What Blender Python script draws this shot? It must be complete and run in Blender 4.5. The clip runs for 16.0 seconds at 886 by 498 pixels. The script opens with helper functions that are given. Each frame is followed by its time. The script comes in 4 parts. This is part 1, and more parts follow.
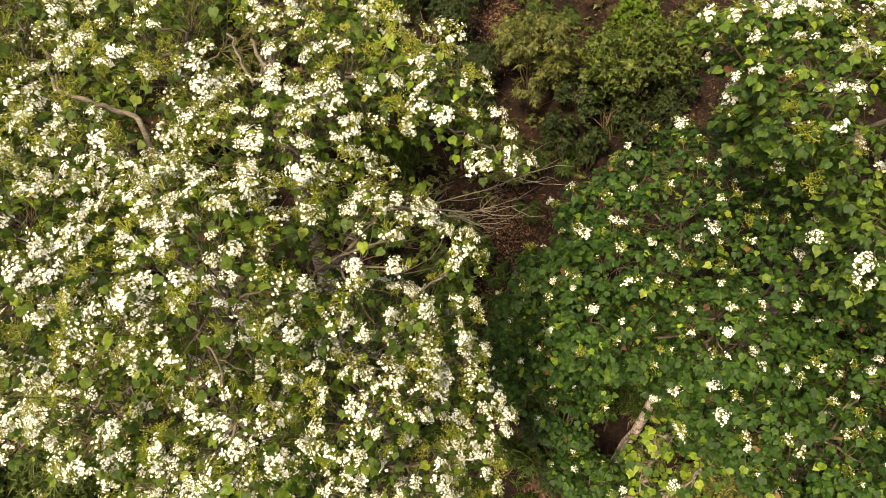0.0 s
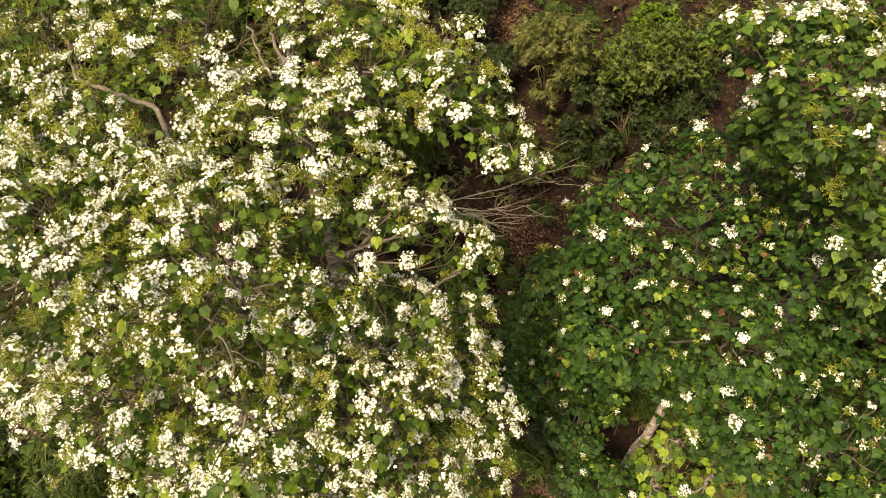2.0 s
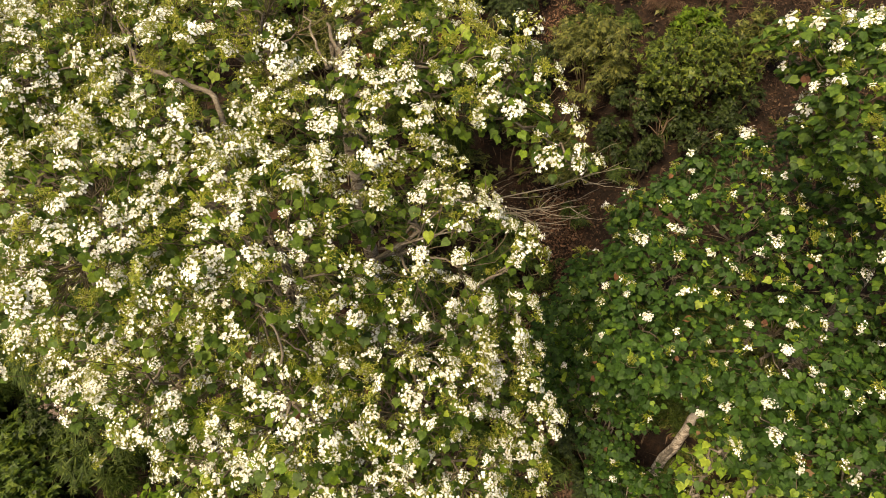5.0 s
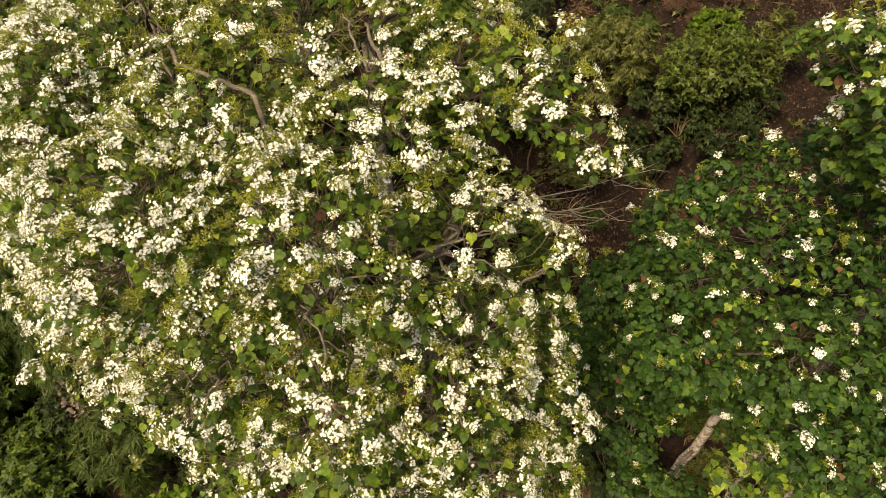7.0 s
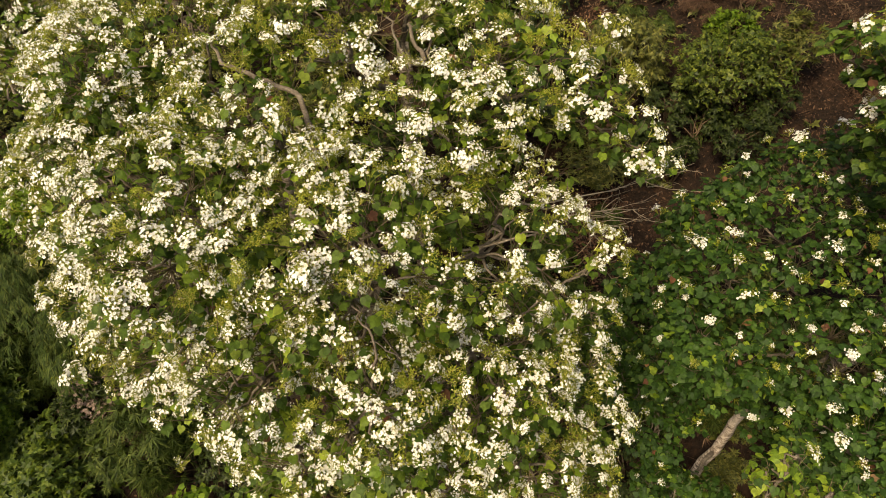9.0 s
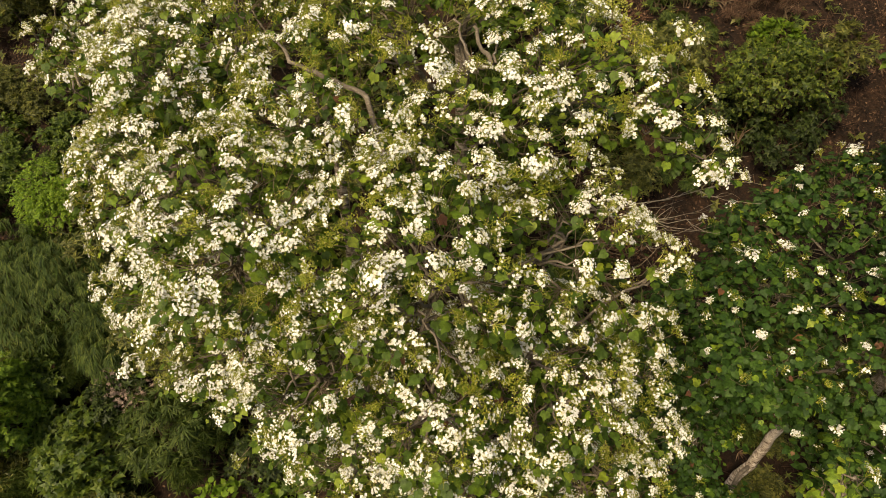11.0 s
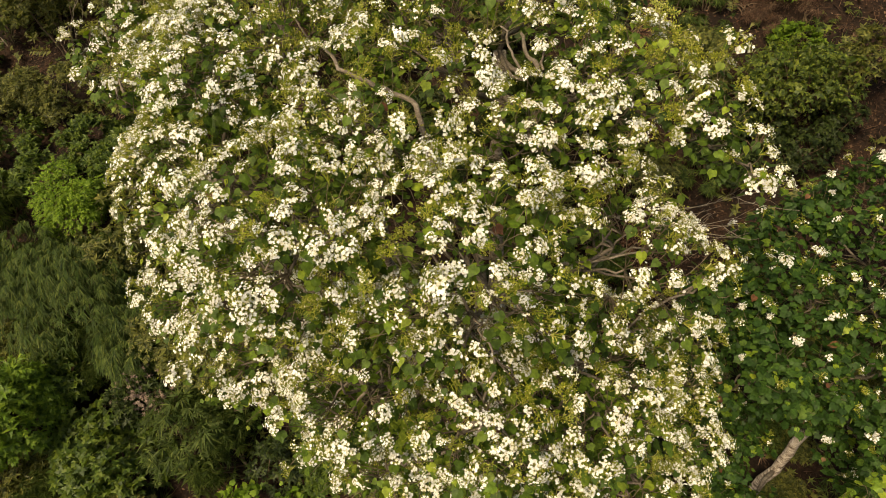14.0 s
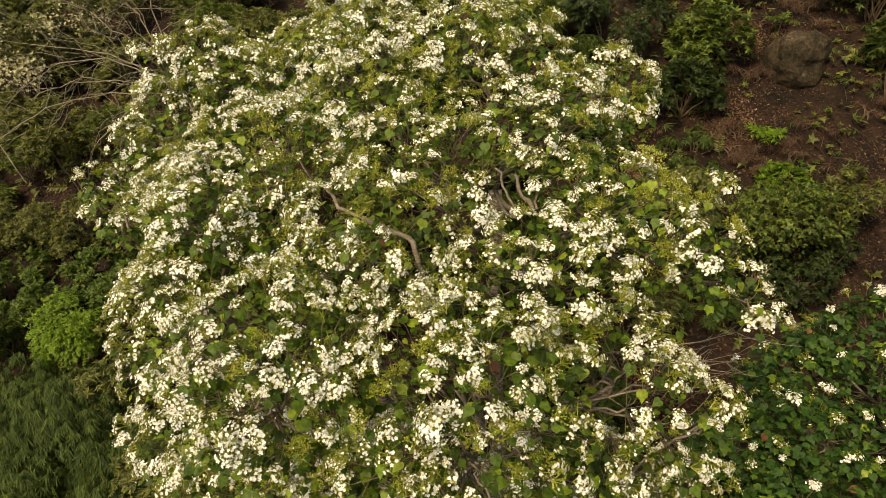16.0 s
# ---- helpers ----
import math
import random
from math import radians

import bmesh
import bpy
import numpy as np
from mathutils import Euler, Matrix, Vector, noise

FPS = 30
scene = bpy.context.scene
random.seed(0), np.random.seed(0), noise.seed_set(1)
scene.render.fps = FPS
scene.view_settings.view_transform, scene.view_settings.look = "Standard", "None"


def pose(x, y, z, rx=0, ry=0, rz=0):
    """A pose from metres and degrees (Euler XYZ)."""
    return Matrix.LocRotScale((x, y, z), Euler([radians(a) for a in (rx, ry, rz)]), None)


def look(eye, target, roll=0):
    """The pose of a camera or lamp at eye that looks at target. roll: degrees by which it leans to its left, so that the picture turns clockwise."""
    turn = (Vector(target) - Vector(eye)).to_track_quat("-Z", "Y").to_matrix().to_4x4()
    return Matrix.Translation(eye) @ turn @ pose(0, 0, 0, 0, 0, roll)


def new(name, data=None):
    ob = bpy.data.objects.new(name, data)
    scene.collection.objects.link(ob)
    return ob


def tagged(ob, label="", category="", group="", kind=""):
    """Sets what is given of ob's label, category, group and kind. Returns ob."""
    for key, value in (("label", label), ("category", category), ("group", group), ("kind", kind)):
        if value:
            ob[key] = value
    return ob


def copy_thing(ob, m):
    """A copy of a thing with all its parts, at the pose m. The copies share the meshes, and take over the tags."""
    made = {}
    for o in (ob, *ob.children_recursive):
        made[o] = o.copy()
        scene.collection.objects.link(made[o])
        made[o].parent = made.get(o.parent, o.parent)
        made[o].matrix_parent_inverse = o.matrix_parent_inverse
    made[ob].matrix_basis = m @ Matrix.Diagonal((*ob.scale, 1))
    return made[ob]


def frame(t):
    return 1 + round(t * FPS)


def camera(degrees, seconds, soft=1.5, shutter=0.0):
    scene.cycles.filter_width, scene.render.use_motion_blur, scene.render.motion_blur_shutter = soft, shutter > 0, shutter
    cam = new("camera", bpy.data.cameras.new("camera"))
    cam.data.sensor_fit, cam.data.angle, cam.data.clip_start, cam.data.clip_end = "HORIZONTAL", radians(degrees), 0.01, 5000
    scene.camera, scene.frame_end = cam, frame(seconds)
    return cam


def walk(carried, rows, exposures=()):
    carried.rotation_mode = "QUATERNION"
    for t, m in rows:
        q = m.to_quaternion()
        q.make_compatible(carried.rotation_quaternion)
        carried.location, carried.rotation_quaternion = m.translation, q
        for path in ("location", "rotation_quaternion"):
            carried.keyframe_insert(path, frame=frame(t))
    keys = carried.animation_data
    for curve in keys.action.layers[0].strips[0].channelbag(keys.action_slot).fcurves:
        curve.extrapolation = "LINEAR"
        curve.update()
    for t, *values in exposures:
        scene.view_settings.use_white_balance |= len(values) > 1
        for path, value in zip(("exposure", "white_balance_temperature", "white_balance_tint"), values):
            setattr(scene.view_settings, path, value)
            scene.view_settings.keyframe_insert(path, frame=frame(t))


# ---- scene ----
cam = camera(68.3, 16.0, soft=0.9)
PATH = [
    (0, (0.013, -0.002, 20.003), (-0.03, 1.401, 18.578), -0.7),
    (0.5, (0.016, -0.014, 19.99), (-0.035, 1.391, 18.566), -0.7),
    (1, (0.023, -0.017, 19.985), (-0.039, 1.387, 18.562), -0.7),
    (1.5, (0.019, -0.019, 19.97), (-0.054, 1.385, 18.548), -0.7),
    (2, (0.0, -0.019, 19.947), (-0.082, 1.386, 18.525), -0.5),
    (2.5, (-0.025, -0.021, 19.922), (-0.116, 1.383, 18.501), -0.4),
    (3, (-0.05, -0.026, 19.915), (-0.155, 1.377, 18.494), -0.4),
    (3.5, (-0.088, -0.034, 19.908), (-0.205, 1.368, 18.486), -0.4),
    (4, (-0.153, -0.038, 19.893), (-0.28, 1.364, 18.472), -0.2),
    (6.5, (-0.639, -0.047, 19.886), (-0.784, 1.351, 18.464), 0.3),
    (7, (-0.746, -0.053, 19.884), (-0.89, 1.346, 18.462), 0.3),
    (7.5, (-0.872, -0.064, 19.88), (-1.015, 1.336, 18.459), 0.4),
    (8, (-1.003, -0.068, 19.876), (-1.143, 1.332, 18.454), 0.4),
    (8.5, (-1.131, -0.08, 19.871), (-1.269, 1.321, 18.45), 0.5),
    (9, (-1.259, -0.085, 19.869), (-1.395, 1.315, 18.448), 0.6),
    (11.5, (-1.891, -0.067, 19.859), (-2.077, 1.326, 18.437), 1.2),
    (12, (-2.004, -0.076, 19.873), (-2.19, 1.318, 18.45), 1.2),
    (12.5, (-2.102, -0.079, 19.878), (-2.287, 1.315, 18.456), 1.2),
    (13, (-2.194, -0.081, 19.881), (-2.378, 1.313, 18.458), 1.3),
    (13.5, (-2.264, -0.081, 19.892), (-2.449, 1.312, 18.469), 1.2),
    (14, (-2.288, -0.071, 19.898), (-2.471, 1.323, 18.476), 1.2),
    (14.5, (-2.279, -0.053, 19.899), (-2.472, 1.386, 18.524), 1.2),
    (15, (-2.263, -0.034, 19.908), (-2.471, 1.49, 18.631), 1.1),
    (15.5, (-2.247, -0.019, 19.923), (-2.469, 1.583, 18.746), 1.0),
    (16, (-2.23, -0.013, 19.928), (-2.462, 1.631, 18.812), 1.0),
]
EXPOSURES = [(0.0, 0.80, 8300, 9), (4.0, 0.69, 8400, 9), (8.0, 0.40, 8500, 9), (12.0, 0.23, 8600, 9), (16.0, 0.22, 8700, 7)]
walk(cam, [(t, look(eye, target, roll)) for t, eye, target, roll in PATH], EXPOSURES)

# ---- light ----
world = bpy.data.worlds.new("hazy_sky")
scene.world = world
world.use_nodes = True
SUN_EL, SUN_AZ = 53.0, 213.0
sky = world.node_tree.nodes.new("ShaderNodeTexSky")
sky.sky_type, sky.sun_disc = "NISHITA", False
sky.sun_elevation, sky.sun_rotation = radians(SUN_EL), radians(SUN_AZ)
sky.air_density, sky.dust_density, sky.ozone_density = 1.2, 4.0, 1.0
back = world.node_tree.nodes["Background"]
back.inputs["Strength"].default_value = 0.145
world.node_tree.links.new(sky.outputs["Color"], back.inputs["Color"])
sun = new("sun", bpy.data.lights.new("sun", "SUN"))
sun.data.energy, sun.data.angle, sun.data.color = 3.6, radians(12), (1.0, 0.92, 0.76)
az, el = radians(SUN_AZ), radians(SUN_EL)
toward = Vector((math.sin(az) * math.cos(el), math.cos(az) * math.cos(el), math.sin(el)))
sun.matrix_world = look(Vector((0, 0, 60)) + toward * 10, (0, 0, 60))

# ---- materials ----
def node(nt, kind, **values):
    n = nt.nodes.new(kind)
    for key, value in values.items():
        n.inputs[key].default_value = value
    return n


def ramp(nt, stops):
    r = nt.nodes.new("ShaderNodeValToRGB")
    while len(r.color_ramp.elements) < len(stops):
        r.color_ramp.elements.new(0.5)
    for e, (at, colour) in zip(r.color_ramp.elements, stops):
        e.position, e.color = at, (*colour, 1)
    return r


def piece_random(nt):
    """A value that differs from piece to piece, for loose pieces and for joined ones."""
    a, b = nt.nodes.new("ShaderNodeNewGeometry"), nt.nodes.new("ShaderNodeObjectInfo")
    s, f = nt.nodes.new("ShaderNodeMath"), nt.nodes.new("ShaderNodeMath")
    s.operation, f.operation = "ADD", "FRACT"
    nt.links.new(a.outputs["Random Per Island"], s.inputs[0])
    nt.links.new(b.outputs["Random"], s.inputs[1])
    nt.links.new(s.outputs[0], f.inputs[0])
    return f.outputs[0]


def plant_material(name, stops, rough=0.5, through_share=0.25, through_tint=(1.3, 1.35, 0.5), grain=9.0, gloss=0.35, veins=False):
    """Leaf or petal: colour from piece to piece, blotches, fine relief and light that shines through."""
    m = bpy.data.materials.new(name)
    m.use_nodes = True
    nt = m.node_tree
    p = nt.nodes["Principled BSDF"]
    r = ramp(nt, stops)
    nt.links.new(piece_random(nt), r.inputs[0])
    where = nt.nodes.new("ShaderNodeNewGeometry")
    blotch = node(nt, "ShaderNodeTexNoise", Scale=grain, Detail=4.0)
    fine = node(nt, "ShaderNodeTexNoise", Scale=grain * 9, Detail=3.0)
    for n in (blotch, fine):
        nt.links.new(where.outputs["Position"], n.inputs["Vector"])
    tone = node(nt, "ShaderNodeMapRange")
    tone.inputs["From Min"].default_value, tone.inputs["From Max"].default_value = 0.3, 0.7
    tone.inputs["To Min"].default_value, tone.inputs["To Max"].default_value = 0.62, 1.25
    nt.links.new(blotch.outputs["Fac"], tone.inputs["Value"])
    tone_out, height_out = tone.outputs[0], fine.outputs["Fac"]
    if veins:
        # midrib and side veins, paler than the blade, which swells between them
        own = nt.nodes.new("ShaderNodeAttribute")
        own.attribute_name = "leaf_xy"
        split = nt.nodes.new("ShaderNodeSeparateXYZ")
        nt.links.new(own.outputs["Vector"], split.inputs[0])

        def calc(operation, a, b=None):
            m_ = nt.nodes.new("ShaderNodeMath")
            m_.operation = operation
            for slot, v_ in enumerate((a, b)):
                if v_ is None:
                    continue
                if isinstance(v_, (int, float)):
                    m_.inputs[slot].default_value = v_
                else:
                    nt.links.new(v_, m_.inputs[slot])
            return m_.outputs[0]

        side = calc("ABSOLUTE", split.outputs["X"])
        along = calc("SUBTRACT", split.outputs["Y"], calc("MULTIPLY", side, 0.75))
        wave = calc("PINGPONG", calc("MULTIPLY", along, 5.0), 0.5)
        swell = calc("MINIMUM", calc("MULTIPLY", wave, 2.0), calc("MULTIPLY", side, 9.0))
        swell = calc("MINIMUM", swell, 1.0)
        pale = calc("ADD", calc("MULTIPLY", swell, -0.10), 1.08)
        tone_out = calc("MULTIPLY", tone_out, pale)
        height_out = calc("ADD", calc("MULTIPLY", swell, 0.35), height_out)
    mul = nt.nodes.new("ShaderNodeVectorMath")
    mul.operation = "SCALE"
    nt.links.new(r.outputs["Color"], mul.inputs[0])
    nt.links.new(tone_out, mul.inputs["Scale"])
    nt.links.new(mul.outputs[0], p.inputs["Base Color"])
    p.inputs["Roughness"].default_value = rough
    p.inputs["Specular IOR Level"].default_value = gloss
    bump = node(nt, "ShaderNodeBump", Strength=0.35, Distance=0.005)
    nt.links.new(height_out, bump.inputs["Height"])
    nt.links.new(bump.outputs[0], p.inputs["Normal"])
    if through_share:
        tint = nt.nodes.new("ShaderNodeVectorMath")
        tint.operation = "MULTIPLY"
        tint.inputs[1].default_value = through_tint
        nt.links.new(mul.outputs[0], tint.inputs[0])
        tr, mix = nt.nodes.new("ShaderNodeBsdfTranslucent"), nt.nodes.new("ShaderNodeMixShader")
        mix.inputs[0].default_value = through_share
        nt.links.new(tint.outputs[0], tr.inputs["Color"])
        nt.links.new(p.outputs[0], mix.inputs[1])
        nt.links.new(tr.outputs[0], mix.inputs[2])
        nt.links.new(mix.outputs[0], nt.nodes["Material Output"].inputs["Surface"])
    return m


def rough_material(name, stops, scale, fine_scale, rough=0.9, depth=0.02, stretch=(1, 1, 1)):
    """Bark, soil or stone: two scales of blotches, and relief."""
    m = bpy.data.materials.new(name)
    m.use_nodes = True
    nt = m.node_tree
    p = nt.nodes["Principled BSDF"]
    where, mapping = nt.nodes.new("ShaderNodeNewGeometry"), nt.nodes.new("ShaderNodeMapping")
    mapping.inputs["Scale"].default_value = stretch
    nt.links.new(where.outputs["Position"], mapping.inputs["Vector"])
    big = node(nt, "ShaderNodeTexNoise", Scale=scale, Detail=6.0, Roughness=0.6)
    fine = node(nt, "ShaderNodeTexNoise", Scale=fine_scale, Detail=6.0, Roughness=0.7)
    for n in (big, fine):
        nt.links.new(mapping.outputs[0], n.inputs["Vector"])
    both = nt.nodes.new("ShaderNodeMath")
    both.operation = "MULTIPLY_ADD"
    both.inputs[1].default_value = 0.45
    half = nt.nodes.new("ShaderNodeMath")
    half.operation = "MULTIPLY"
    half.inputs[1].default_value = 0.55
    nt.links.new(fine.outputs["Fac"], half.inputs[0])
    nt.links.new(big.outputs["Fac"], both.inputs[0])
    nt.links.new(half.outputs[0], both.inputs[2])
    r = ramp(nt, stops)
    nt.links.new(both.outputs[0], r.inputs[0])
    nt.links.new(r.outputs["Color"], p.inputs["Base Color"])
    p.inputs["Roughness"].default_value = rough
    p.inputs["Specular IOR Level"].default_value = 0.2
    bump = node(nt, "ShaderNodeBump", Strength=0.9, Distance=depth)
    nt.links.new(both.outputs[0], bump.inputs["Height"])
    nt.links.new(bump.outputs[0], p.inputs["Normal"])
    return m


M_SOIL = rough_material("soil", [(0.36, (0.005, 0.003, 0.002)), (0.48, (0.012, 0.0065, 0.004)), (0.57, (0.027, 0.0135, 0.0075)), (0.68, (0.066, 0.034, 0.019))], 1.3, 9, depth=0.12)
M_ROCK = rough_material("rock", [(0.38, (0.008, 0.007, 0.004)), (0.47, (0.022, 0.017, 0.009)), (0.55, (0.045, 0.031, 0.018)), (0.64, (0.10, 0.075, 0.048))], 1.6, 11, depth=0.06)
M_BARK = rough_material("grey_brown_bark", [(0.32, (0.06, 0.046, 0.034)), (0.5, (0.135, 0.11, 0.086)), (0.66, (0.27, 0.235, 0.195))], 5, 30, depth=0.012, stretch=(1, 1, 2.4))
M_TRUNK = rough_material("ringed_pale_bark", [(0.41, (0.035, 0.024, 0.018)), (0.46, (0.12, 0.09, 0.07)), (0.52, (0.27, 0.225, 0.185)), (0.60, (0.42, 0.37, 0.33))], 3.0, 20, depth=0.014, stretch=(1, 1, 7))
M_TWIG = rough_material("twig_bark", [(0.3, (0.06, 0.045, 0.028)), (0.55, (0.15, 0.118, 0.078)), (0.75, (0.26, 0.22, 0.165))], 8, 60, depth=0.004)
M_DEAD = rough_material("bleached_dead_wood", [(0.3, (0.12, 0.096, 0.07)), (0.55, (0.26, 0.22, 0.17)), (0.75, (0.39, 0.345, 0.285))], 6, 50, depth=0.004)
M_STEM = rough_material("shrub_stem", [(0.3, (0.05, 0.035, 0.022)), (0.6, (0.13, 0.09, 0.06))], 8, 50, depth=0.004)
M_PETAL = plant_material("white_petal", [(0.0, (0.70, 0.64, 0.46)), (0.2, (0.83, 0.82, 0.77)), (1.0, (0.87, 0.87, 0.85))], 0.6, 0.26, (1.1, 1.1, 1.05), 6, 0.2)
M_STALK = plant_material("yellow_green_stalk", [(0.0, (0.14, 0.18, 0.016)), (0.5, (0.235, 0.265, 0.026)), (0.8, (0.31, 0.30, 0.04)), (1.0, (0.44, 0.43, 0.17))], 0.6, 0.25, (1, 1, 0.6))
M_LEAF = plant_material("tung_leaf", [(0.0, (0.032, 0.062, 0.009)), (0.5, (0.060, 0.106, 0.014)), (0.85, (0.096, 0.150, 0.020)), (1.0, (0.16, 0.205, 0.026))], 0.5, 0.35, gloss=0.22, grain=22, veins=True)
M_DEEP = plant_material("deep_green_tung_leaf", [(0.0, (0.017, 0.041, 0.009)), (0.5, (0.0285, 0.066, 0.0125)), (0.85, (0.043, 0.090, 0.015)), (1.0, (0.075, 0.13, 0.019))], gloss=0.16, grain=22, veins=True)
M_CLEAR = plant_material("clear_green_tung_leaf", [(0.0, (0.020, 0.044, 0.008)), (0.5, (0.040, 0.080, 0.013)), (0.8, (0.07, 0.12, 0.017)), (1.0, (0.13, 0.185, 0.025))], gloss=0.2, grain=22, veins=True)
M_YOUNG = plant_material("young_tung_leaf", [(0.0, (0.10, 0.17, 0.018)), (0.5, (0.16, 0.24, 0.024)), (1.0, (0.24, 0.30, 0.035))], 0.5, 0.35, gloss=0.25, grain=22, veins=True)
M_RED = plant_material("red_brown_leaf_litter", [(0.0, (0.06, 0.026, 0.014)), (0.5, (0.115, 0.055, 0.030)), (0.9, (0.17, 0.09, 0.05)), (1.0, (0.25, 0.17, 0.11))], 0.85, 0.0)
M_RUST = plant_material("withered_leaf", [(0.0, (0.06, 0.020, 0.010)), (0.6, (0.13, 0.055, 0.025)), (1.0, (0.20, 0.12, 0.06))], 0.8, 0.15, (1, 0.9, 0.6))
M_SMALL = plant_material("small_shrub_leaf", [(0.0, (0.024, 0.045, 0.007)), (0.5, (0.052, 0.086, 0.011)), (1.0, (0.10, 0.135, 0.018))], gloss=0.25)
M_LIME = plant_material("yellowish_shrub_leaf", [(0.0, (0.030, 0.050, 0.007)), (0.5, (0.072, 0.100, 0.013)), (1.0, (0.15, 0.17, 0.028))], gloss=0.25)
M_BANK = plant_material("bank_bush_leaf", [(0.0, (0.022, 0.040, 0.007)), (0.5, (0.058, 0.088, 0.013)), (1.0, (0.15, 0.18, 0.028))], gloss=0.25)
M_OLIVE = plant_material("olive_shrub_leaf", [(0.0, (0.036, 0.046, 0.011)), (0.5, (0.084, 0.094, 0.020)), (1.0, (0.17, 0.165, 0.042))], gloss=0.25)
M_FRESH = plant_material("fresh_green_leaf", [(0.0, (0.050, 0.095, 0.009)), (0.5, (0.088, 0.155, 0.014)), (1.0, (0.15, 0.22, 0.022))], 0.5, 0.3, gloss=0.2)
# Fresh leaf green raised by about a third to paint sunlight on the sapling
M_SAPLING_LIT = plant_material("sunlit_sapling_leaf", [(0.0, (0.065, 0.13, 0.011)), (0.5, (0.12, 0.205, 0.018)), (1.0, (0.19, 0.27, 0.028))], 0.5, 0.3, gloss=0.2)
M_BAMBOO = plant_material("bamboo_leaf", [(0.0, (0.020, 0.036, 0.007)), (0.6, (0.045, 0.069, 0.013)), (1.0, (0.092, 0.115, 0.027))], 0.55, 0.2, gloss=0.15)
M_CLUMP = plant_material("bamboo_clump_leaf", [(0.0, (0.022, 0.042, 0.009)), (0.6, (0.048, 0.078, 0.015)), (1.0, (0.10, 0.125, 0.027))], 0.55, 0.25, gloss=0.15)
M_DARK = plant_material("dark_shrub_leaf", [(0.0, (0.012, 0.021, 0.006)), (0.6, (0.026, 0.042, 0.010)), (1.0, (0.05, 0.068, 0.016))], gloss=0.2)
M_LITTER = plant_material("dead_leaf_litter", [(0.0, (0.026, 0.012, 0.007)), (0.5, (0.060, 0.030, 0.016)), (0.9, (0.10, 0.055, 0.03)), (1.0, (0.17, 0.11, 0.07))], 0.85, 0.0)
M_GREYBLOOM = plant_material("faded_grey_pink_bloom", [(0.0, (0.11, 0.075, 0.058)), (1.0, (0.24, 0.18, 0.145))], 0.8, 0.1, (1, 1, 1))
M_PALE = plant_material("pale_yellow_bloom", [(0.0, (0.30, 0.28, 0.14)), (1.0, (0.55, 0.52, 0.32))], 0.7, 0.2, (1, 1, 0.8))

# ---- mesh tools ----
class Shape:
    """Vertices, faces and a material number for each face."""

    def __init__(self, verts, faces, mats=None):
        self.v = np.array(verts, float).reshape(-1, 3)
        self.f = faces
        self.m = list(mats) if mats is not None else [0] * len(faces)
        self.arrays()

    def arrays(self):
        self.total = np.array([len(f) for f in self.f], np.int32)
        self.loops = np.array([i for f in self.f for i in f], np.int32)
        self.mat = np.array(self.m, np.int32)


def joined(shapes):
    v, f, m, n = [], [], [], 0
    for s in shapes:
        v.append(s.v)
        f += [tuple(i + n for i in face) for face in s.f]
        m += s.m
        n += len(s.v)
    return Shape(np.concatenate(v), f, m)


def only(s, number):
    """The faces of one material, with the vertices they use."""
    f = [face for face, m in zip(s.f, s.m) if m == number]
    used = sorted({i for face in f for i in face})
    at = {i: k for k, i in enumerate(used)}
    return Shape(s.v[used], [tuple(at[i] for i in face) for face in f], [number] * len(f))


def moved(s, mat4):
    a = np.array(mat4)
    return Shape(s.v @ a[:3, :3].T + a[:3, 3], s.f, s.m)


def stamped(name, batches, materials, smooth=False, flat=False):
    """One mesh from shapes, each repeated at the places of an array of 4 x 4 matrices. flat: keep each leaf's own x and y for its veins."""
    vs, loops, totals, mats, own, n = [], [], [], [], [], 0
    for s, places in batches:
        places = np.asarray(places, float).reshape(-1, 4, 4)
        k = len(places)
        if not k:
            continue
        v = np.einsum("kij,vj->kvi", places[:, :3, :3], s.v) + places[:, None, :3, 3]
        vs.append(v.reshape(-1, 3))
        loops.append((s.loops[None] + (n + np.arange(k) * len(s.v))[:, None]).ravel())
        totals.append(np.tile(s.total, k))
        own.append(np.tile(s.v[:, :2], (k, 1)))
        mats.append(np.tile(s.mat, k))
        n += k * len(s.v)
    v, loops, totals, mats = (np.concatenate(a) for a in (vs, loops, totals, mats))
    mesh = bpy.data.meshes.new(name)
    mesh.vertices.add(len(v))
    mesh.vertices.foreach_set("co", v.astype(np.float32).ravel())
    mesh.loops.add(len(loops))
    mesh.loops.foreach_set("vertex_index", loops.astype(np.int32))
    mesh.polygons.add(len(totals))
    mesh.polygons.foreach_set("loop_start", np.r_[0, np.cumsum(totals)[:-1]].astype(np.int32))
    mesh.polygons.foreach_set("loop_total", totals.astype(np.int32))
    for material in materials:
        mesh.materials.append(material)
    mesh.polygons.foreach_set("material_index", mats.astype(np.int32))
    mesh.polygons.foreach_set("use_smooth", np.full(len(totals), smooth))
    if flat:
        mesh.attributes.new("leaf_xy", "FLOAT2", "POINT").data.foreach_set("vector", np.concatenate(own).astype(np.float32).ravel())
    mesh.update(calc_edges=True)
    mesh.validate()
    return mesh


IDENTITY = np.eye(4)


def thing(name, base, label, category, group=""):
    ob = new(name)
    ob.location = base
    return tagged(ob, label, category, group)


def part(name, mesh, parent, label="", place=None, kind=""):
    """A mesh in world coordinates as a part of a thing whose root stands unturned."""
    ob = new(name, mesh)
    ob.parent = parent
    back_to_world = Matrix.Identity(4) if parent.parent else Matrix.Translation(-parent.location)
    ob.matrix_basis = back_to_world @ (place if place is not None else Matrix.Identity(4))
    return tagged(ob, label, kind=kind)


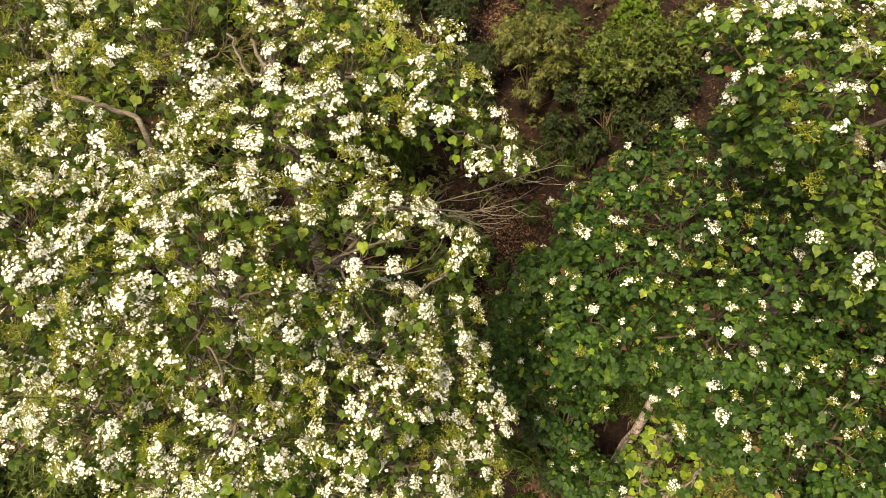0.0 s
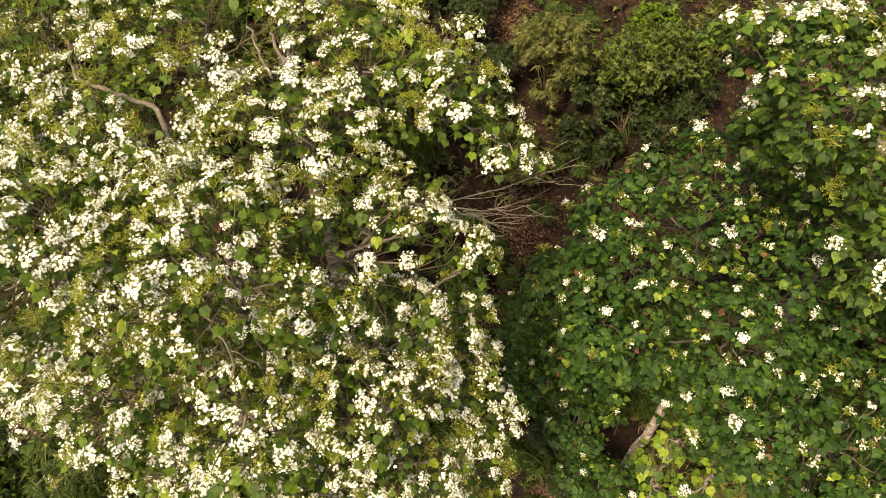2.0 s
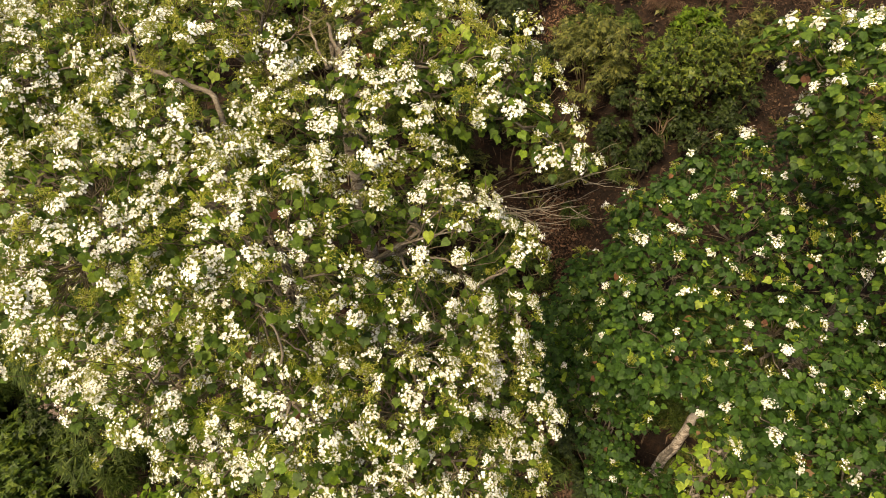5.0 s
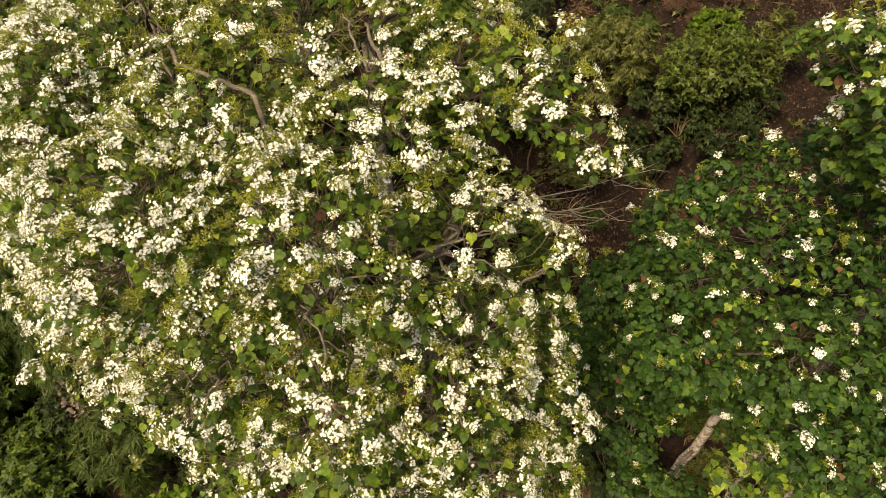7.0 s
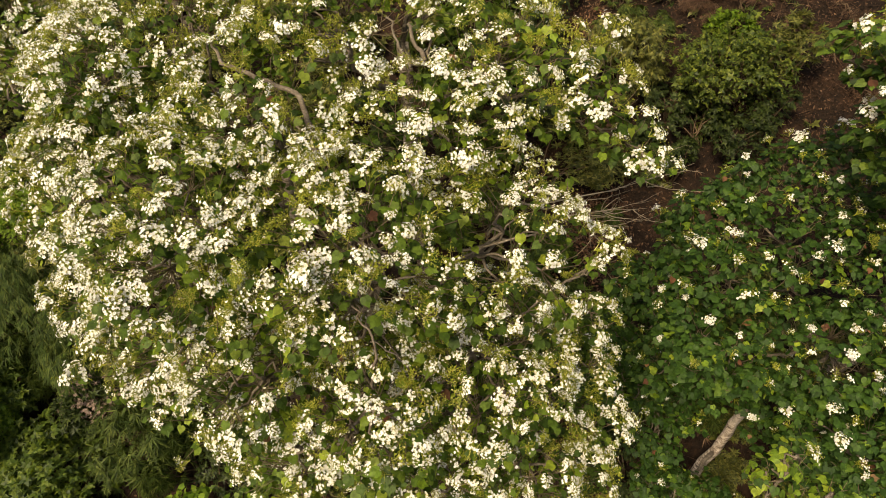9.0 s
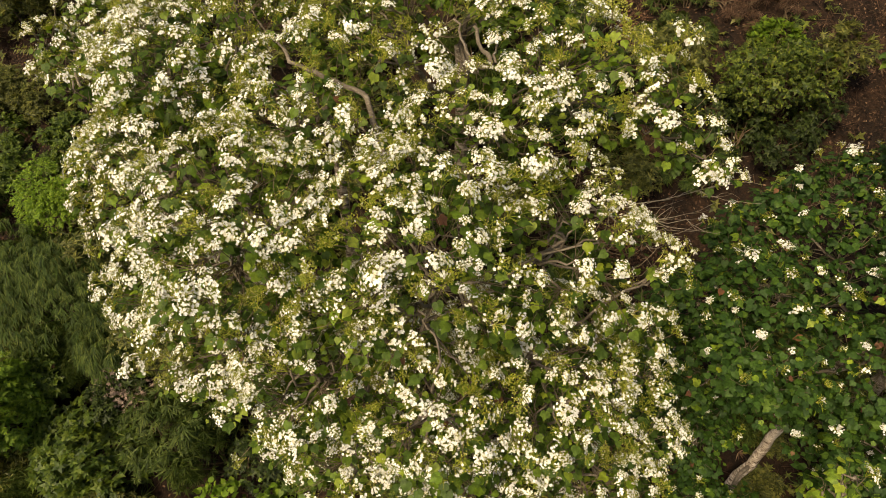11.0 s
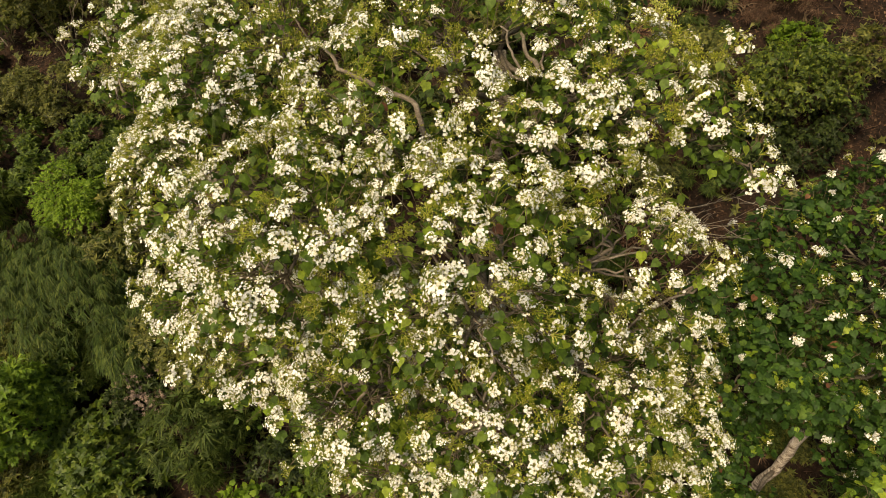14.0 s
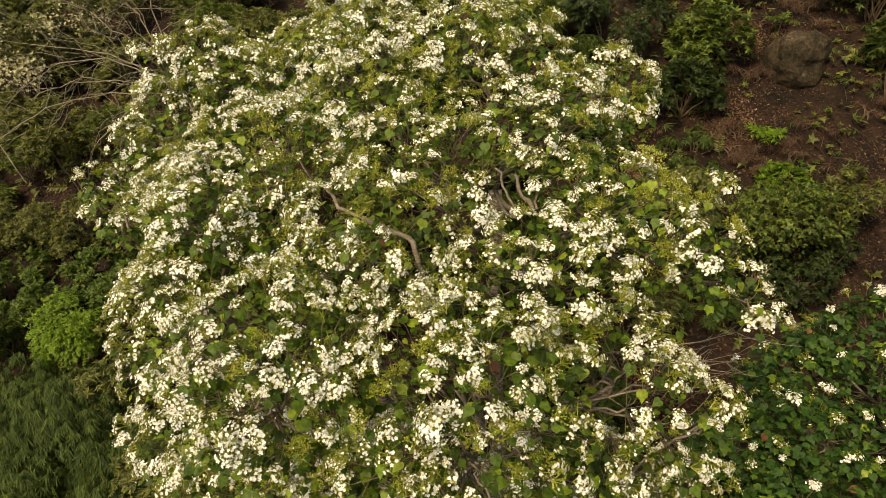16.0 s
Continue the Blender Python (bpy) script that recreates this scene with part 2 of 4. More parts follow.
def frames(pos, ahead, up, size, rng, spread=0.0):
    """Matrices with y along ahead, z as near up as it goes, and the given sizes."""
    pos, ahead, up = (np.broadcast_to(np.asarray(a, float), np.shape(pos)).copy() for a in (pos, ahead, up))
    if spread:
        ahead += rng.normal(0, spread, ahead.shape)
        up += rng.normal(0, spread, up.shape)
    y = ahead / np.linalg.norm(ahead, axis=1, keepdims=True)
    x = np.cross(y, up)
    bad = np.linalg.norm(x, axis=1) < 1e-4
    x[bad] = np.cross(y[bad], (0.3, 0.9, 0.1))
    x /= np.linalg.norm(x, axis=1, keepdims=True)
    z = np.cross(x, y)
    out = np.zeros((len(pos), 4, 4))
    s = np.broadcast_to(np.asarray(size, float), (len(pos),))[:, None]
    out[:, :3, 0], out[:, :3, 1], out[:, :3, 2], out[:, :3, 3], out[:, 3, 3] = x * s, y * s, z * s, pos, 1
    return out


def tube(points, radii, sides=6, wobble=0.0, rng=None):
    pts = np.array(points, float)
    tang = np.gradient(pts, axis=0)
    tang /= np.linalg.norm(tang, axis=1, keepdims=True) + 1e-9
    ref = np.array((0.31, 0.87, 0.38))
    a = np.cross(tang, ref)
    a /= np.linalg.norm(a, axis=1, keepdims=True) + 1e-9
    b = np.cross(tang, a)
    ang = np.arange(sides) * 2 * np.pi / sides
    r = np.asarray(radii, float)[:, None, None]
    if wobble:
        r = r * (1 + rng.normal(0, wobble, (len(pts), sides, 1)))
    ring = pts[:, None] + r * (np.cos(ang)[None, :, None] * a[:, None] + np.sin(ang)[None, :, None] * b[:, None])
    n = len(pts)
    faces = [(i * sides + j, i * sides + (j + 1) % sides, (i + 1) * sides + (j + 1) % sides, (i + 1) * sides + j) for i in range(n - 1) for j in range(sides)]
    faces += [tuple(range(sides))[::-1], tuple((n - 1) * sides + j for j in range(sides))]
    return Shape(ring.reshape(-1, 3), faces)


def arc(a, b, bend, n, rng=None, jitter=0.0):
    """Points on a bent way from a to b."""
    a, b, bend = (np.array(p, float) for p in (a, b, bend))
    u = np.linspace(0, 1, n)[:, None]
    pts = a * (1 - u) + b * u + bend * 4 * u * (1 - u)
    if jitter:
        pts[1:-1] += rng.normal(0, jitter, (n - 2, 3))
    return pts


# ---- leaves and blossom ----
def heart_leaf(droop=0.25, fold=0.16, lobe=0.0):
    """A heart-shaped blade, one long, with its stalk."""
    side = [(0.17, -0.14), (0.40, -0.06), (0.50, 0.16), (0.45 + lobe, 0.44 + lobe * 0.6), (0.26 - lobe * 0.3, 0.68), (0.10, 0.90), (0.0, 1.06)]
    mid = [(0, 0.0), (0, 0.36), (0, 0.68)]
    pts = mid + side + [(-x, y) for x, y in side[:-1]]
    v = [(x, y, fold * abs(x) - droop * max(y, 0) ** 2 - 0.5 * x * x) for x, y in pts]
    f = [(0, 3, 4, 5), (0, 5, 6, 1), (1, 6, 7, 2), (2, 7, 8, 9), (0, 12, 11, 10), (0, 1, 13, 12), (1, 2, 14, 13), (2, 9, 15, 14)]
    v += [(0.015, -0.62, 0.16), (-0.015, -0.62, 0.16), (0, -0.62, 0.13)]
    f += [(0, 16, 17), (0, 17, 18)]
    return Shape(v, f)


def oval_leaf(width=0.4, droop=0.2, fold=0.15):
    w = width / 2
    pts = [(0, 0), (w, 0.35), (w * 0.75, 0.7), (0, 1), (-w * 0.75, 0.7), (-w, 0.35), (0, 0.5)]
    v = [(x, y, fold * abs(x) - droop * y * y) for x, y in pts]
    return Shape(v, [(0, 1, 6), (1, 2, 6), (2, 3, 6), (3, 4, 6), (4, 5, 6), (5, 0, 6)])


def blade(width=0.11, droop=0.3):
    v = [(0, 0, 0), (width / 2, 0.3, 0.02 - droop * 0.09), (0, 0.34, -droop * 0.11), (-width / 2, 0.3, 0.02 - droop * 0.09), (0, 1, -droop)]
    return Shape(v, [(0, 1, 2), (0, 2, 3), (1, 4, 2), (2, 4, 3)])


HEARTS = [heart_leaf(0.22, 0.18), heart_leaf(0.40, 0.10, 0.05), heart_leaf(0.12, 0.26, 0.1)]


def blossom_petals():
    """Five petals round a hollow, one wide."""
    v, f = [(0, 0, -0.05)], []
    for k in range(5):
        a = 2 * np.pi * k / 5
        for r, da, z in ((0.42, -0.55, 0.05), (0.54, 0.0, 0.10), (0.42, 0.55, 0.07)):
            v.append((r * np.cos(a + da), r * np.sin(a + da), z))
        n = 1 + 3 * k
        f.append((0, n, n + 1, n + 2))
    return Shape(v, f)


PETALS = blossom_petals()


def bud(size):
    v = np.array([(1, 0, 0), (-0.5, 0.87, 0), (-0.5, -0.87, 0), (0, 0, 1.5)]) * size
    return Shape(v, [(0, 1, 3), (1, 2, 3), (2, 0, 3)], [1] * 3)


def blossom_cluster(seed, flowers, bare, width=0.15, height=0.14, tight=0.17):
    """A broad open bunch on forked yellow-green stalks; z is its axis. Blossoms crowd at the ends of some arms, the other arms carry buds."""
    rng = np.random.default_rng(seed)
    shapes = []
    arms = int(rng.integers(7, 11))
    ends = []
    for k in range(arms):
        a = 2 * np.pi * (k + rng.uniform(-0.35, 0.35)) / arms
        r = width * rng.uniform(0.25, 1.0)
        start = np.array((0, 0, rng.uniform(-0.05, 0.05)))
        end = np.array((np.cos(a) * r, np.sin(a) * r, height * (1.0 - 0.6 * (r / width) ** 2) * rng.uniform(0.6, 1.0)))
        t = tube(arc(start, end, (0, 0, 0.015), 3), (0.0055, 0.0045, 0.0035), 3)
        t.m = [1] * len(t.f)
        shapes.append(t)
        ends.append(end)
    open_arms = max(2, round(arms * min(0.85, 0.35 + flowers / 100)))
    spots = []
    for k in range((flowers + bare) * 8):
        bloom = len(spots) < flowers
        e = ends[int(rng.integers(open_arms if bloom else arms))]
        p = e + rng.normal(0, width * (tight if bloom else 0.26), 3) * (1, 1, 0.6)
        p[2] = max(p[2], 0.0) + (0.025 if bloom else 0.01)
        if all(np.linalg.norm(p - q) > (0.023 if bloom else 0.013) for q, _ in spots):
            spots.append((p, e))
        if len(spots) == flowers + bare:
            break
    for k, (p, e) in enumerate(spots):
        shapes.append(Shape([e + (0.005, 0, 0), e - (0.0045, 0.002, 0), p], [(0, 1, 2)], [1]))
        if k < flowers:
            out = np.array((p[0], p[1], 0.13 + rng.uniform(-0.05, 0.05))) + rng.normal(0, 0.035, 3)
            z = Vector(out).to_track_quat("Z", "Y").to_matrix().to_4x4()
            size = rng.uniform(0.027, 0.044)
            turn = Matrix.Translation(p) @ z @ Matrix.Rotation(rng.uniform(0, 6.28), 4, "Z") @ Matrix.Scale(size, 4)
            shapes.append(moved(PETALS, turn))
        else:
            shapes.append(moved(bud(rng.uniform(0.008, 0.016)), Matrix.Translation(p)))
    return joined(shapes)


FULL = [blossom_cluster(10 + k, f, b, w, 0.17) for k, (f, b, w) in enumerate([(58, 56, 0.15), (42, 60, 0.14), (76, 50, 0.17), (28, 66, 0.14), (50, 62, 0.165), (34, 50, 0.12), (18, 76, 0.15), (66, 46, 0.14)])]
SPARSE = [blossom_cluster(30 + k, f, b, w) for k, (f, b, w) in enumerate([(10, 36, 0.13), (5, 40, 0.12), (15, 32, 0.13), (3, 18, 0.10)])]
DENSE = [blossom_cluster(70 + k, f, b, w, 0.11, 0.3) for k, (f, b, w) in enumerate([(40, 10, 0.10), (28, 10, 0.085), (52, 8, 0.115), (18, 10, 0.09)])]
SPENT = [blossom_cluster(50 + k, f, b, w) for k, (f, b, w) in enumerate([(0, 110, 0.14), (1, 124, 0.15), (3, 100, 0.13)])]


# ---- ground ----
def ground_z(x, y):
    """The hillside: it climbs away from the camera and to its right."""
    yy = np.clip(y, -14, 42) + 0.12 * np.clip(y - 42, 0, 400)
    z = 8.0 + 0.55 * (yy - 13.4) + 0.1 * (np.clip(x, -60, 60) - 2)
    near = 1 if -45 < x < 30 and -10 < y < 45 else 0.5
    z += near * 0.35 * noise.noise((x * 0.28, y * 0.28, 3.1)) + near * 0.10 * noise.noise((x * 1.1, y * 1.1, 7.7))
    return z


def on_ground(x, y, up=0.0):
    return np.array((x, y, ground_z(x, y) + up))


xs = np.r_[-420, -200, -110, -70, -50, np.arange(-40, 18.01, 0.35), 24, 36, 60, 110, 220, 420]
ys = np.r_[-420, -180, -70, -30, -14, -6, -2, np.arange(0, 34.01, 0.35), 40, 50, 80, 160, 420]
gv = [(x, y, ground_z(x, y)) for y in ys for x in xs]
nx = len(xs)
gf = [(j * nx + i, j * nx + i + 1, (j + 1) * nx + i + 1, (j + 1) * nx + i) for j in range(len(ys) - 1) for i in range(nx - 1)]
ground = new("ground", stamped("ground", [(Shape(gv, gf), IDENTITY)], [M_SOIL], True))
tagged(ground, "steep red-brown soil hillside covered with leaf litter", "ground", kind="structure")


# ---- trees ----
def lobe_points(lobes, spacing, rng, low=-0.35, shrink=1.0, gaps=(), thin=lambda p: 0.0):
    """Places spread over the outside of overlapping rounded masses, with their outward ways and lobe numbers."""
    found, ways, owner = [], [], []
    big = np.array(lobes)
    c, r = big[:, :3], np.stack([big[:, 3], big[:, 3], big[:, 4]], 1) * shrink
    for k in range(len(lobes)):
        n = int(14 * r[k, 0] ** 2 / spacing**2) + 8
        for _ in range(n):
            w = rng.normal(0, 1, 3)
            w /= np.linalg.norm(w)
            if w[2] < low:
                continue
            p = c[k] + w * r[k] * rng.uniform(0.80, 1.02)
            p = p + w * 0.24 * noise.noise(Vector(p) * 1.3) * min(1.0, r[k, 0])
            if noise.noise(Vector(p) * 0.95 + Vector((3, 8, 1))) > 0.44 * shrink:
                continue
            inside = (((p - c) / (r * 0.93)) ** 2).sum(1) < 1
            inside[k] = False
            if rng.uniform() < thin(p) or inside.any() or any(np.linalg.norm(p - g[:3]) < g[3] for g in gaps):
                continue
            if found and np.min(np.linalg.norm(np.array(found) - p, axis=1)) < spacing * rng.uniform(0.75, 1.1):
                continue
            found.append(p)
            ways.append(w)
            owner.append(k)
    return np.array(found), np.array(ways), np.array(owner)


def leaves_round(tips, axes, rng, count, reach, size, upness=0.45):
    """Leaf places round shoot tips: stalks go outward, blades lie open to the sky and hang at their points."""
    n = rng.integers(count[0], count[1] + 1, len(tips))
    who = np.repeat(np.arange(len(tips)), n)
    a = rng.uniform(0, 2 * np.pi, len(who))
    out = np.stack([np.cos(a), np.sin(a), rng.uniform(-0.55, 0.15, len(who))], 1) + 0.35 * axes[who]
    out /= np.linalg.norm(out, axis=1, keepdims=True)
    pos = tips[who] - axes[who] * rng.uniform(0.02, 0.26, (len(who), 1)) + out * rng.uniform(reach[0], reach[1], (len(who), 1))
    up = np.array((0, 0, 1.0)) + upness * axes[who]
    ahead = out + np.array((0, 0, -1)) * rng.uniform(0.1, 0.9, (len(who), 1))
    return frames(pos, ahead, up, rng.uniform(size[0], size[1], len(who)), rng, 0.22)


def build_tree(spec, seed):
    """A tung tree: trunk, limbs to its leafy masses, branchlets, twigs, leaves and blossom."""
    rng = np.random.default_rng(seed)
    root = thing(spec.get("name", "tung_tree"), spec["path"][0], spec["label"], "tree", "tung trees on the slope")
    pts = np.array(spec["path"], float)
    fine = np.concatenate([np.linspace(a, b, 6, endpoint=False) for a, b in zip(pts, pts[1:])] + [pts[-1:]])
    fine[1:-1] += rng.normal(0, 0.03, fine[1:-1].shape)
    rad = np.linspace(spec["girth"], spec["girth"] * 0.45, len(fine))
    part("trunk", stamped("trunk", [(tube(fine, rad, 12, 0.05, rng), IDENTITY)], [M_TRUNK], True), root, "grey-brown ringed bark trunk")
    if "fork" in spec:
        fp = np.array(spec["fork"], float)
        ff = np.concatenate([np.linspace(a, b, 5, endpoint=False) for a, b in zip(fp, fp[1:])] + [fp[-1:]])
        fr = np.linspace(spec["girth"] * 0.72, 0.06, len(ff))
        part("fork", stamped("fork", [(tube(ff, fr, 10, 0.05, rng), IDENTITY)], [M_TRUNK], True), root, "grey-brown second stem")
        fine, rad = np.concatenate([fine, ff]), np.concatenate([rad, fr])
    for a, b in spec.get("dead", ()):
        way = arc(a, b, (0, 0, -0.14), 10, rng, 0.02)
        shapes = [tube(way, np.linspace(0.018, 0.003, 10), 5)]
        for k in range(11):
            f = way[rng.integers(2, 9)]
            e = f + (np.array(b) - a) * rng.uniform(0.08, 0.35) + rng.normal(0, 0.2, 3)
            side = arc(f, e, rng.normal(0, 0.08, 3), 7, rng, 0.008)
            shapes.append(tube(side, np.linspace(0.007, 0.0022, 7), 4))
            q = side[rng.integers(2, 5)]
            shapes.append(tube(arc(q, q + rng.normal(0, 0.14, 3) + (e - f) * 0.3, rng.normal(0, 0.04, 3), 5), np.linspace(0.004, 0.002, 5), 3))
        part("dead_branch", stamped("dead_branch", [(joined(shapes), IDENTITY)], [M_DEAD], True), root, "bare bleached dead branch")
    lobes = spec["lobes"]
    gaps = [tuple(g) for g in spec.get("gaps", ())]
    for r, way in spec.get("boughs", ()):
        way = np.array(way)
        ends = fine[np.argmin(np.linalg.norm(fine - way[-1], axis=1) + 1.5 * np.clip(fine[:, 2] - way[-1, 2] + 0.5, 0, 9))]
        way = np.concatenate([np.linspace(p, q, 4, endpoint=False) for p, q in zip(way, way[1:])] + [arc(way[-1], ends, (0, 0, -0.15), 6)])
        way[1:-1] += rng.normal(0, 0.015, way[1:-1].shape)
        part("bough", stamped("bough", [(tube(way, np.linspace(r * 0.55, r * 1.2, len(way)), 8, 0.05, rng), IDENTITY)], [M_BARK], True), root, "bent grey-brown bough")
        gaps += [(p[0], p[1] - 0.12, p[2] + 0.2, 0.2) for p in way[:-6:3]]
    gaps = np.array(gaps)
    tips, ways, owner = lobe_points(lobes, spec["spacing"], rng, spec.get("low", -0.45), 1.0, gaps, spec.get("thin", lambda p: 0.0))
    inner, iways, iowner = lobe_points(lobes, spec["spacing"] * 1.3, rng, -0.5, 0.72, gaps, spec.get("thin", lambda p: 0.0))
    marks = np.array(spec.get("marks", np.zeros((0, 3))), float)
    if len(marks):
        apart = np.linalg.norm(tips[:, None] - marks[None], axis=2).min(1) > 0.17
        c = np.array(lobes)[:, :3]
        tips, ways, owner = tips[apart], ways[apart], owner[apart]
        own = np.argmin(np.linalg.norm(marks[:, None] - c[None], axis=2), axis=1)
        out = marks - c[own]
        tips, owner = np.concatenate([tips, marks]), np.concatenate([owner, own])
        ways = np.concatenate([ways, out / np.linalg.norm(out, axis=1, keepdims=True)])
    # branches
    twigs, bearers, girths = [], fine, rad
    reach = [np.linalg.norm(fine - np.array(l[:3]), axis=1).min() for l in lobes]
    for k in np.argsort(reach):
        lobe = lobes[k]
        c = np.array(lobe[:3])
        d = np.linalg.norm(bearers - (c - (0, 0, 0.9 * min(1.0, lobe[3]))), axis=1) + 2.0 * min(1.0, lobe[3]) * np.clip(bearers[:, 2] - c[2] + 0.6 * min(1.0, lobe[3]), 0, 9)
        s = int(np.argmin(d))
        start, end = bearers[s], c + np.array((0, 0, lobe[4] * 0.15 - spec.get("sink", 0.10) + 0.10))
        run = end - start
        sag = np.array((run[0], run[1], 0)) * 0.08 + np.array((0, 0, -0.13 * np.linalg.norm(run[:2]))) + rng.normal(0, 0.08, 3)
        limb = arc(start, end, sag, 9, rng, 0.045)
        thick = min(girths[s] * 0.8, 0.012 + 0.012 * np.linalg.norm(run) + 0.014 * lobe[3])
        sizes = np.linspace(max(thick, 0.018), 0.010 + 0.011 * lobe[3], 9)
        bough = part("limb", stamped("limb", [(tube(limb, sizes, 8, 0.04, rng), IDENTITY)], [M_BARK], True), root)
        bearers, girths = np.concatenate([bearers, limb[2:8]]), np.concatenate([girths, sizes[2:8]])
        mine = np.concatenate([np.flatnonzero(owner == k), len(tips) + np.flatnonzero(iowner == k)])
        if not len(mine):
            continue
        both = np.concatenate([tips, inner])
        groups = max(2, len(mine) // 9)
        seeds = both[rng.choice(mine, groups, replace=False)]
        near = np.argmin(np.linalg.norm(both[mine][:, None] - seeds[None], axis=2), axis=1)
        for g in range(groups):
            got = mine[near == g]
            if not len(got):
                continue
            mid = both[got].mean(0) * 0.55 + c * 0.45 - np.array((0, 0, spec.get("sink", 0.10)))
            from_ = limb[rng.integers(5, 9)]
            way = arc(from_, mid, rng.normal(0, 0.07, 3), 6, rng, 0.025)
            part("branchlet", stamped("branchlet", [(tube(way, np.linspace(0.02, 0.011, 6), 6), IDENTITY)], [M_BARK], True), bough)
            for t in got:
                way = arc(mid, both[t], np.array((0, 0, -0.08)) + rng.normal(0, 0.06, 3), 5, rng, 0.015)
                twigs.append(tube(way, np.linspace(0.0065, 0.0035, 5), 3))
    part("twigwork", stamped("twigwork", [(joined(twigs), IDENTITY)], [M_TWIG], True), root, kind="stuff")
    # blossom
    axes = ways * 0.7 + np.array((0, 0, 0.6)) + rng.normal(0, 0.26, ways.shape)
    axes /= np.linalg.norm(axes, axis=1, keepdims=True)
    draw = rng.uniform(0, 1, len(tips))
    draw[len(tips) - len(marks):] = -1
    ways[len(tips) - len(marks):, 2] = np.maximum(ways[len(tips) - len(marks):, 2], 0.0)
    field = np.array([noise.noise(Vector(p) * 0.7) for p in tips])
    share = [a * (ways[:, 2] > -0.02) * np.where(ways[:, 1] > 0.5, 0.6, 1.0) for a in spec["bloom"](tips, field)]
    kinds = {"full": draw < share[0], "sparse": (draw >= share[0]) & (draw < share[0] + share[1]), "spent": (draw >= share[0] + share[1]) & (draw < share[0] + share[1] + share[2])}
    batches, singles = [], []
    stocks = {"full": spec.get("full", FULL), "sparse": SPARSE, "spent": SPENT}
    for key, stock in stocks.items():
        which = np.flatnonzero(kinds[key])
        pick = rng.integers(0, len(stock), len(which))
        across = rng.normal(0, 1, (len(which), 3))
        m = frames(tips[which] + axes[which] * np.where(draw[which] < 0, -0.08, spec.get("lift", 0.0))[:, None], np.cross(axes[which], across), axes[which], rng.uniform(spec["bunch"][0], spec["bunch"][1], len(which)) * np.where(draw[which] < 0, spec.get("mark_size", 1.15), 1.0) * np.where(tips[which, 1] > 8.6, 1.15, 1.0), rng)
        for i, p in enumerate(pick):
            singles.append((key, p, m[i]))
    heart = np.array(spec["near"])
    singles.sort(key=lambda s: np.linalg.norm(s[2][:3, 3] - heart))
    meshes = {}
    for key, p, m in singles[: spec.get("loose", 300)]:
        stock = stocks[key]
        if (key, p) not in meshes:
            meshes[key, p] = [stamped(n, [(only(stock[p], k), IDENTITY)], [M_PETAL, M_STALK]) if k in stock[p].m else None for n, k in (("petals", 0), ("panicle", 1))]
        name = {"full": "panicle", "sparse": "fading_panicle", "spent": "spent_panicle"}[key]
        stalk = part(name, meshes[key, p][1], root, "yellow-green forked flower stalks", Matrix(m.tolist()))
        if meshes[key, p][0]:
            blossoms = new("petals", meshes[key, p][0])
            blossoms.parent = stalk
            tagged(blossoms, "white five-petalled blossoms", kind="stuff")
    rest = singles[spec.get("loose", 300):]
    if rest:
        for key, p, m in rest:
            batches.append((stocks[key][p], [m]))
        part("blossom", stamped("blossom", batches, [M_PETAL, M_STALK]), root, "white blossom bunches", kind="stuff")
    # leaves
    flowered = kinds["full"] | kinds["sparse"] | kinds["spent"]
    low = leaves_round(tips[flowered], axes[flowered], rng, spec["leaves_bloom"], (0.05, 0.17), spec["leaf"])
    bare = leaves_round(tips[~flowered], axes[~flowered], rng, spec["leaves_bare"], (0.03, 0.16), spec["leaf"])
    iax = iways * 0.5 + np.array((0, 0, 0.8))
    iax /= np.linalg.norm(iax, axis=1, keepdims=True)
    deep = leaves_round(inner, iax, rng, spec["leaves_inner"], (0.04, 0.2), spec["leaf"])
    all_leaves = np.concatenate([low, bare, deep])
    all_leaves = all_leaves[rng.uniform(0, 1, len(all_leaves)) > spec.get("shed", lambda p: np.zeros(len(p)))(all_leaves[:, :3, 3])]
    rng.shuffle(all_leaves)
    young_field = np.array([noise.noise(Vector(p) * 0.9 + Vector((9, 2, 5))) for p in all_leaves[:, :3, 3]])
    shoot = np.array([noise.noise(Vector(p) * 5.5 + Vector((4, 1, 7))) for p in all_leaves[:, :3, 3]])
    young = np.clip(0.5 + 0.85 * shoot + rng.normal(0, 0.12, len(all_leaves)), 0, 1) < spec["young"](all_leaves[:, :3, 3], young_field)
    rust = (rng.uniform(0, 1, len(all_leaves)) < 0.004) & ~young
    order = np.argsort(np.linalg.norm(all_leaves[:, :3, 3] - heart, axis=1))
    single = np.zeros(len(all_leaves), bool)
    single[order[:280]] = True
    for material, label, chosen in ((spec["green"], "", ~young & ~rust), (M_YOUNG, "bright yellow-green young leaf", young), (M_RUST, "withered rust-red leaf", rust)):
        meshes = [stamped("leaf", [(h, IDENTITY)], [material], flat=True) for h in HEARTS]
        for i in np.flatnonzero(chosen & single):
            part("leaf", meshes[i % 3], root, label, Matrix(all_leaves[i].tolist()))
        some = np.flatnonzero(chosen & ~single)
        if len(some):
            part("leaves", stamped("leaves", [(HEARTS[j], all_leaves[some[j::3]]) for j in range(3)], [material], flat=True), root, label, kind="stuff")
    return root


